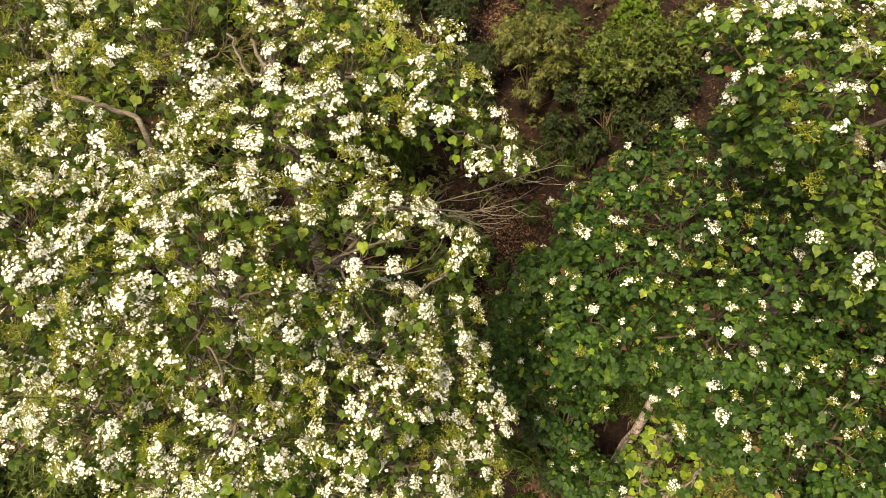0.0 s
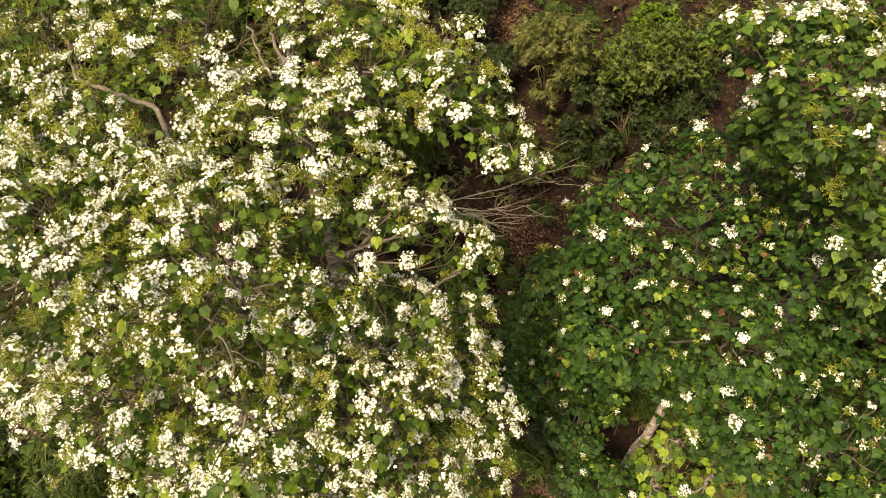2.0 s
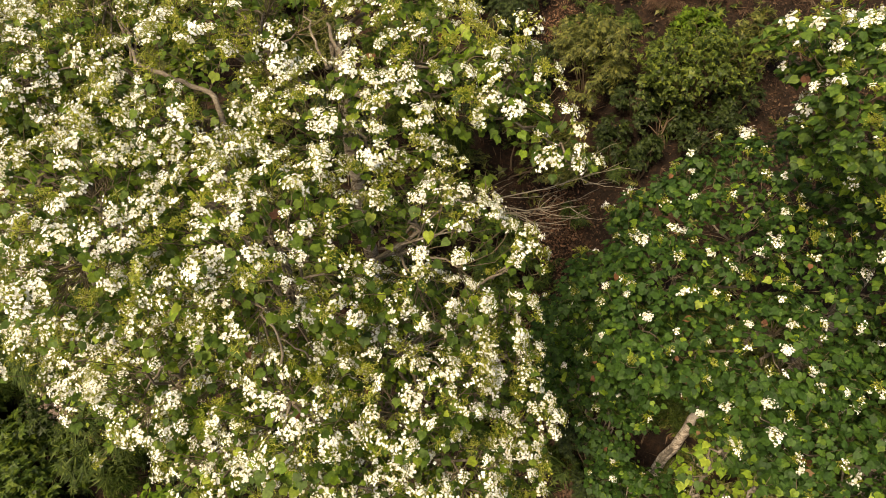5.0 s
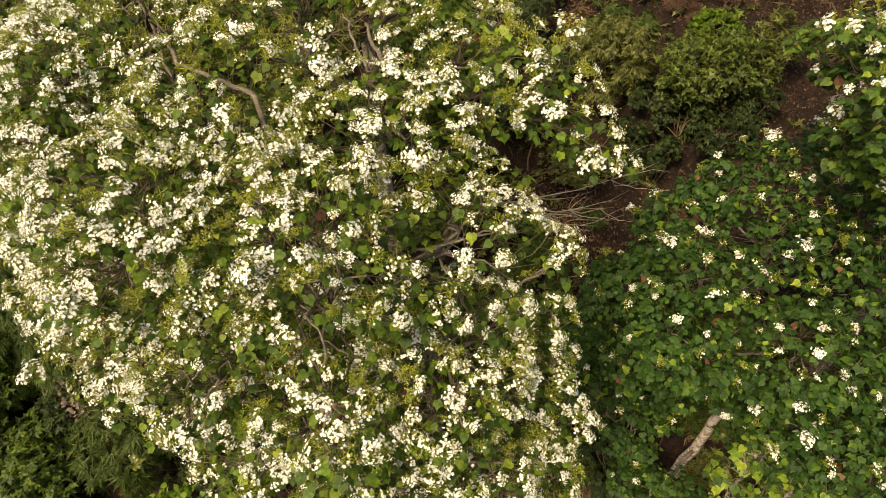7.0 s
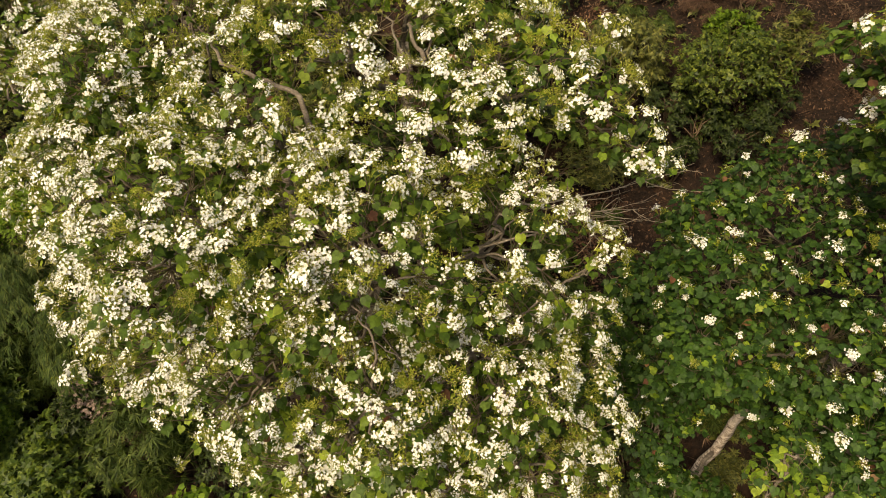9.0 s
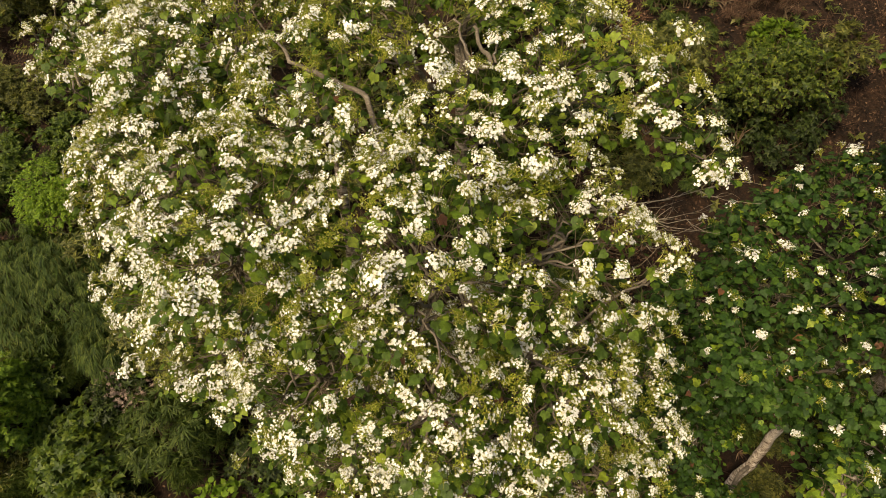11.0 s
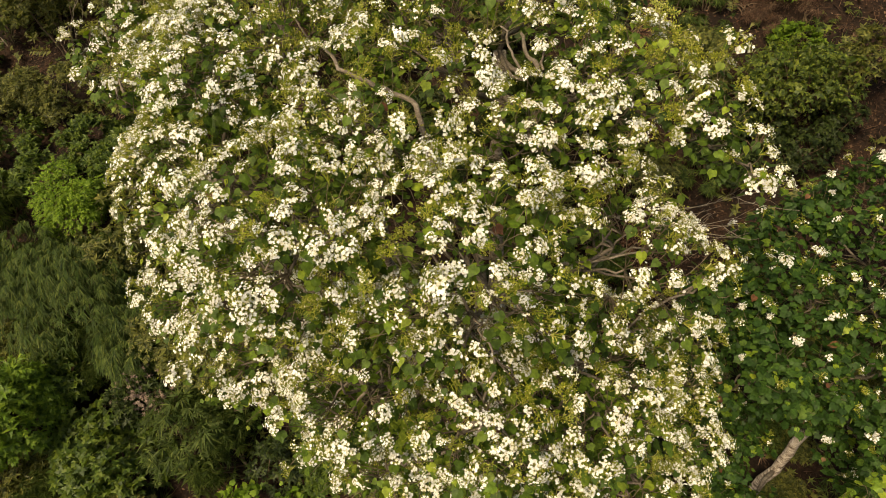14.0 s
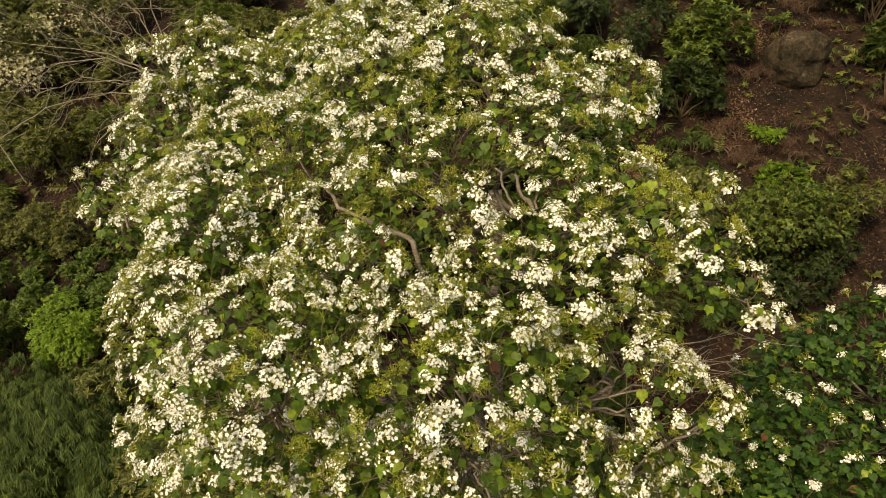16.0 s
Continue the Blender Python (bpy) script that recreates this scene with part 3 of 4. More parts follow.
LOBES_A_TOP = [
    (-6.7, 9.5, 15.9, 1.3, 0.9), (-5.0, 9.8, 16.5, 1.3, 1.0), (-3.1, 9.7, 16.7, 1.4, 1.0), (-1.7, 9.6, 16.3, 1.2, 0.9),
    (-6.9, 7.6, 14.9, 1.1, 0.9), (-5.4, 7.2, 15.8, 1.4, 1.0), (-3.3, 7.2, 15.9, 1.4, 1.0), (-1.4, 7.0, 15.7, 1.2, 0.9),
    (-0.3, 6.8, 15.7, 0.7, 0.5), (0.2, 6.6, 15.35, 0.42, 0.32), (0.58, 6.4, 15.05, 0.22, 0.2), (-6.0, 8.5, 15.6, 1.2, 0.9), (-4.2, 8.5, 16.3, 1.2, 0.9), (-2.4, 8.4, 16.2, 1.2, 0.9), (-1.3, 9.7, 16.4, 0.9, 0.7),
    (-3.9, 6.0, 15.6, 1.1, 0.9), (-2.0, 6.0, 15.5, 1.1, 0.9),
]
LOBES_A_TIPS = [
    (-7.42, 9.76, 16.59, 0.65, 0.45), (-8.01, 9.45, 16.42, 0.5, 0.4), (-7.7, 8.83, 15.98, 0.6, 0.5), (-8.08, 8.25, 15.57, 0.45, 0.4), (-8.42, 7.74, 15.25, 0.35, 0.3), (-7.04, 6.2, 15.7, 0.4, 0.35), (-5.8, 6.2, 15.9, 0.8, 0.6),
]
LOBES_A_FRONT = [
    (-5.8, 5.7, 14.7, 1.2, 1.1), (-4.4, 4.7, 15.0, 1.3, 1.1), (-2.6, 4.6, 15.0, 1.4, 1.1), (-1.1, 5.2, 14.7, 1.1, 1.0),
    (-6.2, 5.7, 12.9, 1.1, 1.0), (-5.0, 4.7, 13.0, 1.1, 1.1), (-3.2, 4.4, 13.1, 1.2, 1.2), (-1.3, 4.7, 13.2, 1.2, 1.2),
    (-0.3, 4.8, 12.2, 0.9, 1.0), (-0.1, 5.0, 13.8, 0.45, 0.5), (0.0, 4.8, 13.1, 0.45, 0.5), (0.15, 4.5, 12.3, 0.6, 0.7), (0.0, 4.1, 11.6, 0.6, 0.6), (0.0, 5.3, 14.4, 0.4, 0.35), (-3.9, 4.7, 11.6, 1.2, 1.0), (-1.2, 4.8, 11.5, 1.3, 0.9),
    (-3.6, 3.6, 13.9, 0.8, 0.75), (-2.3, 3.5, 13.7, 0.85, 0.75), (-1.0, 3.8, 13.6, 0.75, 0.75), (-3.1, 3.4, 12.7, 0.85, 0.8), (-1.7, 3.4, 12.4, 0.9, 0.8), (-0.6, 3.7, 12.4, 0.7, 0.7),
]
GAPS_A = [
    (-1.6, 5.4, 12.0, 0.32), (-1.4, 4.65, 13.2, 0.3), (-2.18, 5.4, 12.0, 0.32), (-2.15, 4.6, 13.2, 0.3),
    (0.33, 5.9, 14.9, 0.45), (-0.13, 6.2, 14.75, 0.45), (0.16, 5.84, 14.4, 0.45), (-0.6, 6.2, 14.8, 0.4), (0.5, 5.4, 14.9, 0.4), (0.15, 5.3, 14.95, 0.3),
    (-3.8, 5.2, 14.3, 0.42), (-3.9, 5.75, 14.4, 0.4), (-2.7, 7.9, 15.9, 0.45), (-2.4, 7.2, 15.95, 0.35), (-1.2, 4.4, 13.15, 0.32), (-1.05, 4.2, 12.7, 0.32), (-4.55, 6.9, 15.7, 0.4),
    (-1.8, 5.35, 14.65, 0.35), (-2.0, 3.95, 12.0, 0.4), (-0.6, 6.3, 14.6, 0.5), (-3.55, 3.9, 13.7, 0.3), (-0.5, 6.8, 14.3, 0.5),
]
BOUGHS_A = [
    (0.034, [(-4.5, 6.37, 16.35), (-4.24, 5.95, 16.29), (-3.82, 5.86, 16.21), (-3.41, 5.81, 16.08), (-3.28, 5.63, 15.87), (-3.07, 5.16, 15.75)]),
    (0.016, [(-2.49, 3.74, 15.13), (-2.32, 3.63, 14.94), (-2.25, 3.5, 14.67), (-2.32, 3.45, 14.14)]),
    (0.012, [(-2.32, 3.64, 14.73), (-2.1, 3.63, 14.55), (-1.96, 3.8, 14.11)]),
    (0.02, [(-2.6, 6.82, 16.49), (-2.45, 6.63, 16.28), (-2.26, 6.32, 16.18)]),
    (0.032, [(-2.37, 6.91, 16.38), (-2.26, 6.77, 16.21), (-2.12, 6.46, 16.18)]),
    (0.02, [(-2.15, 6.92, 16.31), (-2.09, 6.73, 16.24), (-2.12, 6.45, 16.18)]),
]
YOUNG_A = np.array([
    (-5.7, 9.5, 17.2), (-3.25, 10.3, 17.3), (-1.5, 6.2, 15.3), (-2.7, 7.8, 16.2), (-1.0, 6.55, 15.0), (-0.5, 6.5, 14.85), (-0.8, 7.1, 15.9), (-1.6, 5.8, 15.3), (-3.7, 4.6, 14.0), (-4.65, 6.2, 15.3),
])


MARKS_A = [
    (-3.5, 6.31, 16.57), (-4.52, 5.15, 16.2), (-7.22, 5.52, 12.9), (-6.79, 4.89, 14.07), (-0.09, 6.73, 16.57), (0.61, 5.99, 15.5), (-0.21, 4.31, 13.88), (0.37, 4.4, 12.7), (-3.15, 5.78, 16.6), (-3.41, 5.05, 16.28),
    (0.92, 6.27, 15.15), (0.1, 5.08, 14.97), (-0.98, 4.26, 15.44), (0.19, 6.5, 15.36), (0.26, 5.54, 15.68), (-2.4, 3.12, 15.38), (-3.95, 2.95, 15.1),
    (-8.79, 7.86, 15.01), (-8.46, 7.99, 15.24), (-7.66, 6.42, 14.2), (-6.98, 5.16, 14.07), (-7.3, 5.5, 12.9), (-5.65, 3.5, 13.8), (-4.27, 2.86, 14.25), (-4.27, 2.8, 13.43), (-8.52, 9.46, 16.72), (-8.17, 9.08, 16.45), (-7.72, 9.95, 16.92),
]


def near_any(p, spots, reach):
    return np.exp(-((np.linalg.norm(p[:, None] - spots[None], axis=2).min(1) / reach) ** 2))


build_tree(dict(
    label="tall tung tree densely covered with white blossom bunches", path=[on_ground(-1.7, 8.0, -0.2), (-1.75, 7.7, 7.0), (-2.1, 7.7, 9.2), (-2.4, 7.8, 11.6), (-2.55, 7.95, 13.6), (-2.65, 8.1, 15.5)], girth=0.19,
    fork=[(-2.1, 7.7, 9.2), (-3.3, 6.9, 11.0), (-4.0, 6.5, 12.8), (-4.1, 6.7, 14.4)],
    dead=[((-1.2, 7.2, 13.5), (1.2, 7.6, 13.95)), ((-0.9, 7.2, 13.6), (1.0, 7.3, 13.55)), ((-0.6, 7.3, 13.6), (0.8, 7.2, 13.25))],
    lobes=LOBES_A_TOP + LOBES_A_TIPS + LOBES_A_FRONT, gaps=GAPS_A, marks=MARKS_A, boughs=BOUGHS_A, thin=lambda p: 0.6 if p[0] > -0.9 and p[1] > 5.6 else 0.4 if p[0] < -6.5 and p[2] < 14.8 else 0.0, spacing=0.182, bloom=lambda p, f: ((0.74 + 0.30 * f + 0.10 * (p[:, 1] < 6.2) - 0.16 * ((p[:, 1] > 7.8) & (p[:, 0] > -3.5)) - 0.14 * ((p[:, 1] > 5.9) & (p[:, 0] > -1.7))) * (1 - 0.8 * near_any(p, YOUNG_A, 0.4)), 0.10 + 0 * f, 0.15 - 0.10 * f), bunch=(0.5, 1.05), near=(-2.5, 3.4, 15.2),
    leaves_bloom=(1, 3), leaves_bare=(6, 9), leaves_inner=(6, 9), leaf=(0.055, 0.125), green=M_LEAF, shed=lambda p: 0.33 * (p[:, 1] < 5.4) * (p[:, 2] < 15.2), young=lambda p, f: 0.15 + 0.3 * np.clip(f - 0.1, 0, 1) + 0.75 * near_any(p, YOUNG_A, 0.45) + 0.16 * (p[:, 1] > 9.3)), 11)

LOBES_B = [
    (4.0, 8.5, 12.0, 1.4, 0.8), (2.75, 7.75, 11.9, 1.0, 0.65), (2.45, 8.85, 11.85, 0.72, 0.55), (1.5, 8.1, 9.9, 0.8, 0.75), (1.85, 8.2, 10.9, 0.82, 0.65), (2.6, 6.7, 11.5, 1.1, 0.8), (4.3, 6.7, 11.5, 1.4, 0.9), (4.5, 5.6, 10.9, 1.1, 0.8),
    (5.7, 7.6, 11.9, 1.4, 0.9), (5.8, 5.2, 10.6, 1.4, 0.9), (1.65, 7.6, 8.7, 0.95, 0.8), (2.2, 6.9, 8.8, 0.85, 0.7), (7.2, 6.4, 11.2, 1.6, 1.0),
    (4.4, 9.6, 12.35, 1.25, 0.7), (5.9, 9.5, 12.4, 1.25, 0.75), (3.3, 9.1, 12.4, 0.85, 0.6), (5.2, 10.3, 12.5, 0.8, 0.5), (2.3, 7.4, 10.2, 1.0, 0.9), (5.2, 6.3, 9.2, 1.3, 0.9), (6.6, 5.6, 9.0, 1.6, 1.0),
]
LOBES_B_LOW = [
    (4.1, 7.1, 9.5, 0.9, 0.6), (2.7, 5.7, 8.1, 0.55, 0.4), (3.1, 5.5, 8.2, 0.5, 0.4), (2.3, 6.0, 8.0, 0.45, 0.35),
]
MARKS_B = [
    (2.07, 9.02, 12.46), (2.95, 9.33, 13.16), (4.07, 9.99, 13.12), (2.95, 8.43, 12.92), (4.5, 8.99, 13.05), (2.05, 7.65, 12.65), (2.57, 7.89, 12.75), (3.45, 7.25, 12.53),
    (4.09, 7.57, 12.83), (2.69, 6.84, 12.38), (4.79, 7.57, 12.59), (4.42, 8.38, 12.82), (4.71, 6.52, 12.25), (4.13, 6.29, 12.41), (4.39, 5.75, 12.12), (3.75, 5.33, 11.82),
    (3.85, 5.01, 11.56), (5.24, 5.69, 11.42), (4.29, 4.69, 11.15), (5.27, 4.88, 10.72), (4.57, 5.65, 11.85), (1.27, 7.49, 9.26), (2.5, 6.13, 12.3), (5.15, 10.84, 12.95),
]
build_tree(dict(
    label="dark green tung tree with few white blossom bunches", path=[on_ground(3.1, 6.7, -0.2), (4.05, 7.45, 6.7), (4.7, 8.2, 7.6), (4.7, 8.1, 9.0), (4.5, 7.6, 10.8)], girth=0.125,
    lobes=LOBES_B + LOBES_B_LOW, gaps=[(3.65, 6.75, 9.0, 0.42), (3.2, 6.1, 10.0, 0.42), (2.8, 5.55, 11.0, 0.4), (4.05, 7.3, 8.0, 0.4)], marks=MARKS_B, mark_size=1.3, sink=0.35, lift=0.06, spacing=0.235, full=DENSE, bloom=lambda p, f: (0.10 + 0.10 * f + 0.03 * (p[:, 2] > 12), 0.27 + 0 * f, 0.02 + 0 * f), bunch=(0.45, 0.95), near=(3.4, 7.0, 12.6),
    leaves_bloom=(11, 15), leaves_bare=(17, 22), leaves_inner=(8, 10), leaf=(0.055, 0.135), green=M_DEEP, young=lambda p, f: 0.015 + 0.2 * np.clip(f - 0.2, 0, 1)), 23)
build_tree(dict(name="tung_sapling",
    label="slender young tung tree with light green leaves", path=[on_ground(2.3, 4.4, -0.1), (2.25, 4.2, 6.5), (2.3, 3.7, 9.8), (2.25, 3.4, 12.0)], girth=0.045,
    lobes=[(2.6, 4.06, 12.57, 0.26, 0.2), (2.31, 3.96, 12.35, 0.26, 0.2), (2.4, 3.68, 12.2, 0.26, 0.2), (2.7, 3.71, 12.22, 0.26, 0.2), (2.56, 3.28, 11.94, 0.26, 0.2), (3.09, 3.79, 12.27, 0.26, 0.2), (2.18, 3.3, 11.84, 0.26, 0.2)], spacing=0.17, bloom=lambda p, f: (0.04 + 0 * f, 0.05 + 0 * f, 0 * f), bunch=(0.5, 0.8), near=(2.3, 3.6, 12.8),
    leaves_bloom=(4, 6), leaves_bare=(4, 6), leaves_inner=(2, 3), leaf=(0.06, 0.125), green=M_CLEAR, young=lambda p, f: 0.42 + 0.3 * f), 29)

LOBES_C = [
    (4.75, 8.9, 15.2, 1.05, 0.75), (4.75, 7.7, 15.0, 0.9, 0.75), (4.3, 8.4, 15.4, 0.6, 0.45), (3.85, 9.3, 15.35, 0.4, 0.3), (4.1, 9.1, 14.95, 0.4, 0.3), (4.7, 8.6, 14.1, 0.7, 0.6), (5.4, 7.8, 13.8, 0.8, 0.7), (5.4, 8.3, 14.8, 0.9, 0.7), (5.6, 9.5, 15.1, 0.9, 0.6), (6.8, 8.0, 15.0, 1.7, 1.2), (7.6, 10.0, 15.8, 1.8, 1.2), (6.3, 6.7, 13.6, 1.4, 1.0), (7.6, 6.6, 13.9, 1.6, 1.2),
]
MARKS_C = [(3.68, 7.29, 15.78), (3.36, 8.35, 16.0), (3.8, 8.65, 15.8), (4.33, 9.02, 15.71), (5.18, 9.78, 15.44), (5.79, 9.76, 15.4), (5.62, 8.06, 14.86), (5.09, 8.14, 14.95), (4.22, 8.34, 15.18), (5.72, 7.06, 14.44), (4.83, 9.77, 15.44), (3.67, 8.29, 16.01), (4.02, 8.49, 16.02), (4.24, 8.37, 16.0), (4.53, 8.61, 16.03), (4.73, 8.49, 16.02), (5.0, 8.47, 16.03), (5.12, 7.76, 15.8), (5.0, 7.75, 15.19)]
build_tree(dict(
    label="tung tree with bright leaves and large white blossom bunches", path=[on_ground(7.0, 9.6, -0.2), (7.0, 9.4, 8.5), (6.7, 9.0, 11.5), (6.3, 8.6, 14.0)], girth=0.18,
    lobes=LOBES_C, marks=MARKS_C, mark_size=1.35, sink=0.25, lift=0.06, spacing=0.25, full=DENSE, bloom=lambda p, f: (0.10 + 0.12 * f + 0.45 * (p[:, 2] > 15.75), 0.26 + 0 * f, 0.03 + 0 * f), bunch=(0.7, 1.2), near=(4.6, 7.4, 15.4),
    leaves_bloom=(9, 12), leaves_bare=(11, 14), leaves_inner=(9, 11), leaf=(0.065, 0.155), green=M_CLEAR, young=lambda p, f: 0.02 + 0.12 * np.clip(f, 0, 1) + 0.2 * (p[:, 2] > 15.4)), 37)


# ---- shrubs and undergrowth ----
def sprig_pinnate(pairs, leaf, length=1.0, angle=60, droop=0.2, big=0.34):
    """A drooping shoot with leaves in two rows, one long."""
    shapes = [Shape([(0.012, 0, 0), (-0.012, 0, 0), (0, 0, -0.02), (0, length, -droop)], [(0, 1, 3), (1, 2, 3), (2, 0, 3)])]
    a = radians(angle)
    for k in range(pairs):
        u = (k + 0.8) / pairs
        size = big * (1.15 - 0.6 * abs(u - 0.45))
        for s in (-1, 1):
            at = Matrix.Translation((0, length * (u + 0.04 * s), -droop * u + 0.02))
            shapes.append(moved(leaf, at @ Matrix.Rotation(-s * a, 4, "Z") @ Matrix.Rotation(-0.25 + 0.3 * ((k * 7 + s) % 3 - 1), 4, "X") @ Matrix.Scale(size, 4)))
    shapes.append(moved(leaf, Matrix.Translation((0, length * 0.98, -droop)) @ Matrix.Scale(big * 0.9, 4)))
    return joined(shapes)


def sprig_whorl(leaves, leaf, seed, tilt=0.35):
    rng = np.random.default_rng(seed)
    shapes = []
    for k in range(leaves):
        a = 2 * np.pi * k / leaves * 1.0 + rng.uniform(-0.3, 0.3)
        t = tilt + rng.uniform(-0.3, 0.4)
        shapes.append(moved(leaf, Matrix.Rotation(a, 4, "Z") @ Matrix.Rotation(t, 4, "X") @ Matrix.Scale(rng.uniform(0.7, 1.1), 4)))
    return joined(shapes)


def sprig_fan(blades, seed, width=0.12, spread=1.2):
    rng = np.random.default_rng(seed)
    shapes = []
    for k in range(blades):
        a = spread * (k / (blades - 1) - 0.5) * 2 + rng.uniform(-0.15, 0.15)
        shapes.append(moved(blade(width, rng.uniform(0.15, 0.45)), Matrix.Rotation(a, 4, "Z") @ Matrix.Rotation(rng.uniform(-0.35, 0.15), 4, "X") @ Matrix.Scale(rng.uniform(0.7, 1.1), 4)))
    return joined(shapes)


BROAD = blade(0.5, 0.2)
PINNATE = sprig_pinnate(4, BROAD, 0.8, 58, 0.2, 0.44)
LONGPIN = sprig_pinnate(11, blade(0.22, 0.25), 1.0, 68, 0.35)
WHORL = [sprig_whorl(6, blade(0.36, 0.35), s) for s in (1, 2, 3)]
FAN = [sprig_fan(n, s) for n, s in ((6, 1), (7, 2), (5, 3))]
DROOP = [sprig_fan(n, s, 0.085, 0.75) for n, s in ((7, 11), (8, 12), (6, 13))]
LEAFY = [sprig_whorl(5, blade(0.58, 0.3), s, 0.15) for s in (4, 5)]


def slim(width, droop):
    """A folded blade of two faces."""
    return Shape([(0, 0, 0), (width / 2, 0.42, 0.05 - droop * 0.16), (0, 1, -droop), (-width / 2, 0.42, 0.05 - droop * 0.16)], [(0, 1, 2), (0, 2, 3)])


def slim_fan(blades, seed):
    g = np.random.default_rng(seed)
    return joined([moved(slim(0.13, g.uniform(0.15, 0.45)), Matrix.Rotation(2.4 * (k / (blades - 1) - 0.5) + g.uniform(-0.15, 0.15), 4, "Z") @ Matrix.Rotation(g.uniform(-0.35, 0.15), 4, "X") @ Matrix.Scale(g.uniform(0.7, 1.1), 4)) for k in range(blades)])


HILL_WHORL = [sprig_whorl(7, slim(0.38, 0.35), s) for s in (1, 2, 3)]
HILL_LEAFY = [sprig_whorl(6, slim(0.6, 0.3), s, 0.15) for s in (4, 5)]
HILL_PINNATE = sprig_pinnate(4, slim(0.5, 0.2), 0.8, 58, 0.2, 0.46)
HILL_FAN = [slim_fan(n, s) for n, s in ((7, 1), (8, 2), (6, 3))]


def shrub_shell(rng, radii, count, clumps):
    """Places and outward ways over an uneven rounded bush made of clumps."""
    r = np.array(radii)
    cw = rng.normal(0, 1, (clumps, 3))
    cw[:, 2] = np.abs(cw[:, 2]) * 0.9 - 0.15
    cw /= np.linalg.norm(cw, axis=1, keepdims=True)
    cc = cw * rng.uniform(0.45, 0.8, (clumps, 1))
    cr = rng.uniform(0.28, 0.48, clumps)
    k = rng.integers(0, clumps, count)
    w = rng.normal(0, 1, (count, 3)) + cw[k] * 0.7 + np.array((0, 0, 0.35))
    w /= np.linalg.norm(w, axis=1, keepdims=True)
    p = cc[k] + w * cr[k][:, None] * rng.uniform(0.6, 1.1, (count, 1))
    return p * r, w, cc * r


def shrub(name, base, radii, sprigs, count, size, material, label, seed, clumps=14, hang=0.25, category="shrub", group="", spread=0.3, lift=0.75, drape=(0, 0, 0)):
    rng = np.random.default_rng(seed)
    base = np.array(base, float)
    root = thing(name, base, label, category, group)
    centre = base + np.array((0, 0, radii[2] * lift))
    p, w, cc = shrub_shell(rng, radii, count, clumps)
    stems = []
    for c in cc:
        foot = base + np.array((*rng.normal(0, 0.08, 2), -0.1))
        stems.append(tube(arc(foot, centre + c, (*rng.normal(0, 0.1, 2), 0.12), 6, rng, 0.02), np.linspace(0.03, 0.007, 6), 5))
    for s in stems:
        part("stem", stamped("stem", [(s, IDENTITY)], [M_STEM], True), root)
    ahead = w * np.array((1, 1, 0.5)) + np.array((0, 0, -hang)) + np.array(drape)
    m = frames(centre + p, ahead, w * 0.6 + np.array((0, 0, 1.0)), rng.uniform(size[0], size[1], count), rng, spread)
    n = len(sprigs)
    part("foliage", stamped("foliage", [(sprigs[j], m[j::n]) for j in range(n)], [material]), root, kind="stuff")
    return root


# the bushes on the bank beside the gully
shrub("bank_shrub", on_ground(4.7, 16.0), (1.6, 1.3, 1.5), [PINNATE, PINNATE, LEAFY[0]], 1500, (0.08, 0.165), M_BANK, "rounded olive-green bush of small leaves on the bank", 101, 40, 0.5, spread=0.55)
shrub("bank_shrub", on_ground(6.2, 16.5), (0.9, 0.9, 1.4), WHORL, 330, (0.12, 0.20), M_OLIVE, "loose olive shrub with leaves in whorls on the bank", 102, 14, 0.3)
shrub("bank_shrub", on_ground(2.0, 16.4), (1.3, 1.2, 1.2), [PINNATE, FAN[0]], 700, (0.18, 0.32), M_OLIVE, "dull green leafy shrub on the bank", 103, 16, 0.4)
shrub("bank_shrub", on_ground(5.0, 17.7), (0.8, 0.8, 0.8), LEAFY, 380, (0.09, 0.15), M_FRESH, "fresh green shrub above the rounded bush", 104, 12, 0.3)
shrub("evergreen_shrub", on_ground(3.1, 22.0), (1.35, 1.2, 1.3), WHORL, 800, (0.15, 0.25), M_BANK, "dense evergreen shrub with glossy pointed leaves", 105, 24, 0.25)
shrub("evergreen_shrub", on_ground(2.4, 20.6), (1.2, 1.0, 1.0), WHORL, 700, (0.14, 0.22), M_DARK, "dark evergreen shrub below a lighter one", 106, 20, 0.3)
shrub("evergreen_shrub", on_ground(8.5, 20.5), (1.4, 1.2, 2.2), WHORL, 480, (0.13, 0.22), M_OLIVE, "tall olive shrub beside the boulder", 107, 22, 0.3)
shrub("bank_shrub", on_ground(8.5, 21.8), (0.9, 0.9, 1.3), WHORL, 420, (0.13, 0.22), M_BAMBOO, "loose olive shrub beside the boulder", 119, 14, 0.3)
shrub("bank_shrub", on_ground(8.5, 23.8), (1.1, 1.0, 1.2), WHORL, 380, (0.13, 0.22), M_BAMBOO, "loose olive shrub above the boulder", 120, 14, 0.3)
# foliage below the rounded bush, in M_DARK to paint the shade under it
for k, (x, y, r) in enumerate([(4.1, 15.1, 0.8), (5.0, 14.9, 0.85), (5.8, 15.4, 0.7), (3.3, 15.9, 0.8), (2.9, 14.7, 0.55), (3.6, 14.3, 0.5)]):
    shrub("bank_shrub", on_ground(x, y), (r, r, 0.9), [PINNATE, LEAFY[1]], 380, (0.08, 0.16), M_DARK, "low shrub at the foot of the bank, shade painted into its dark leaf colour", 170 + k, 8, 0.7)
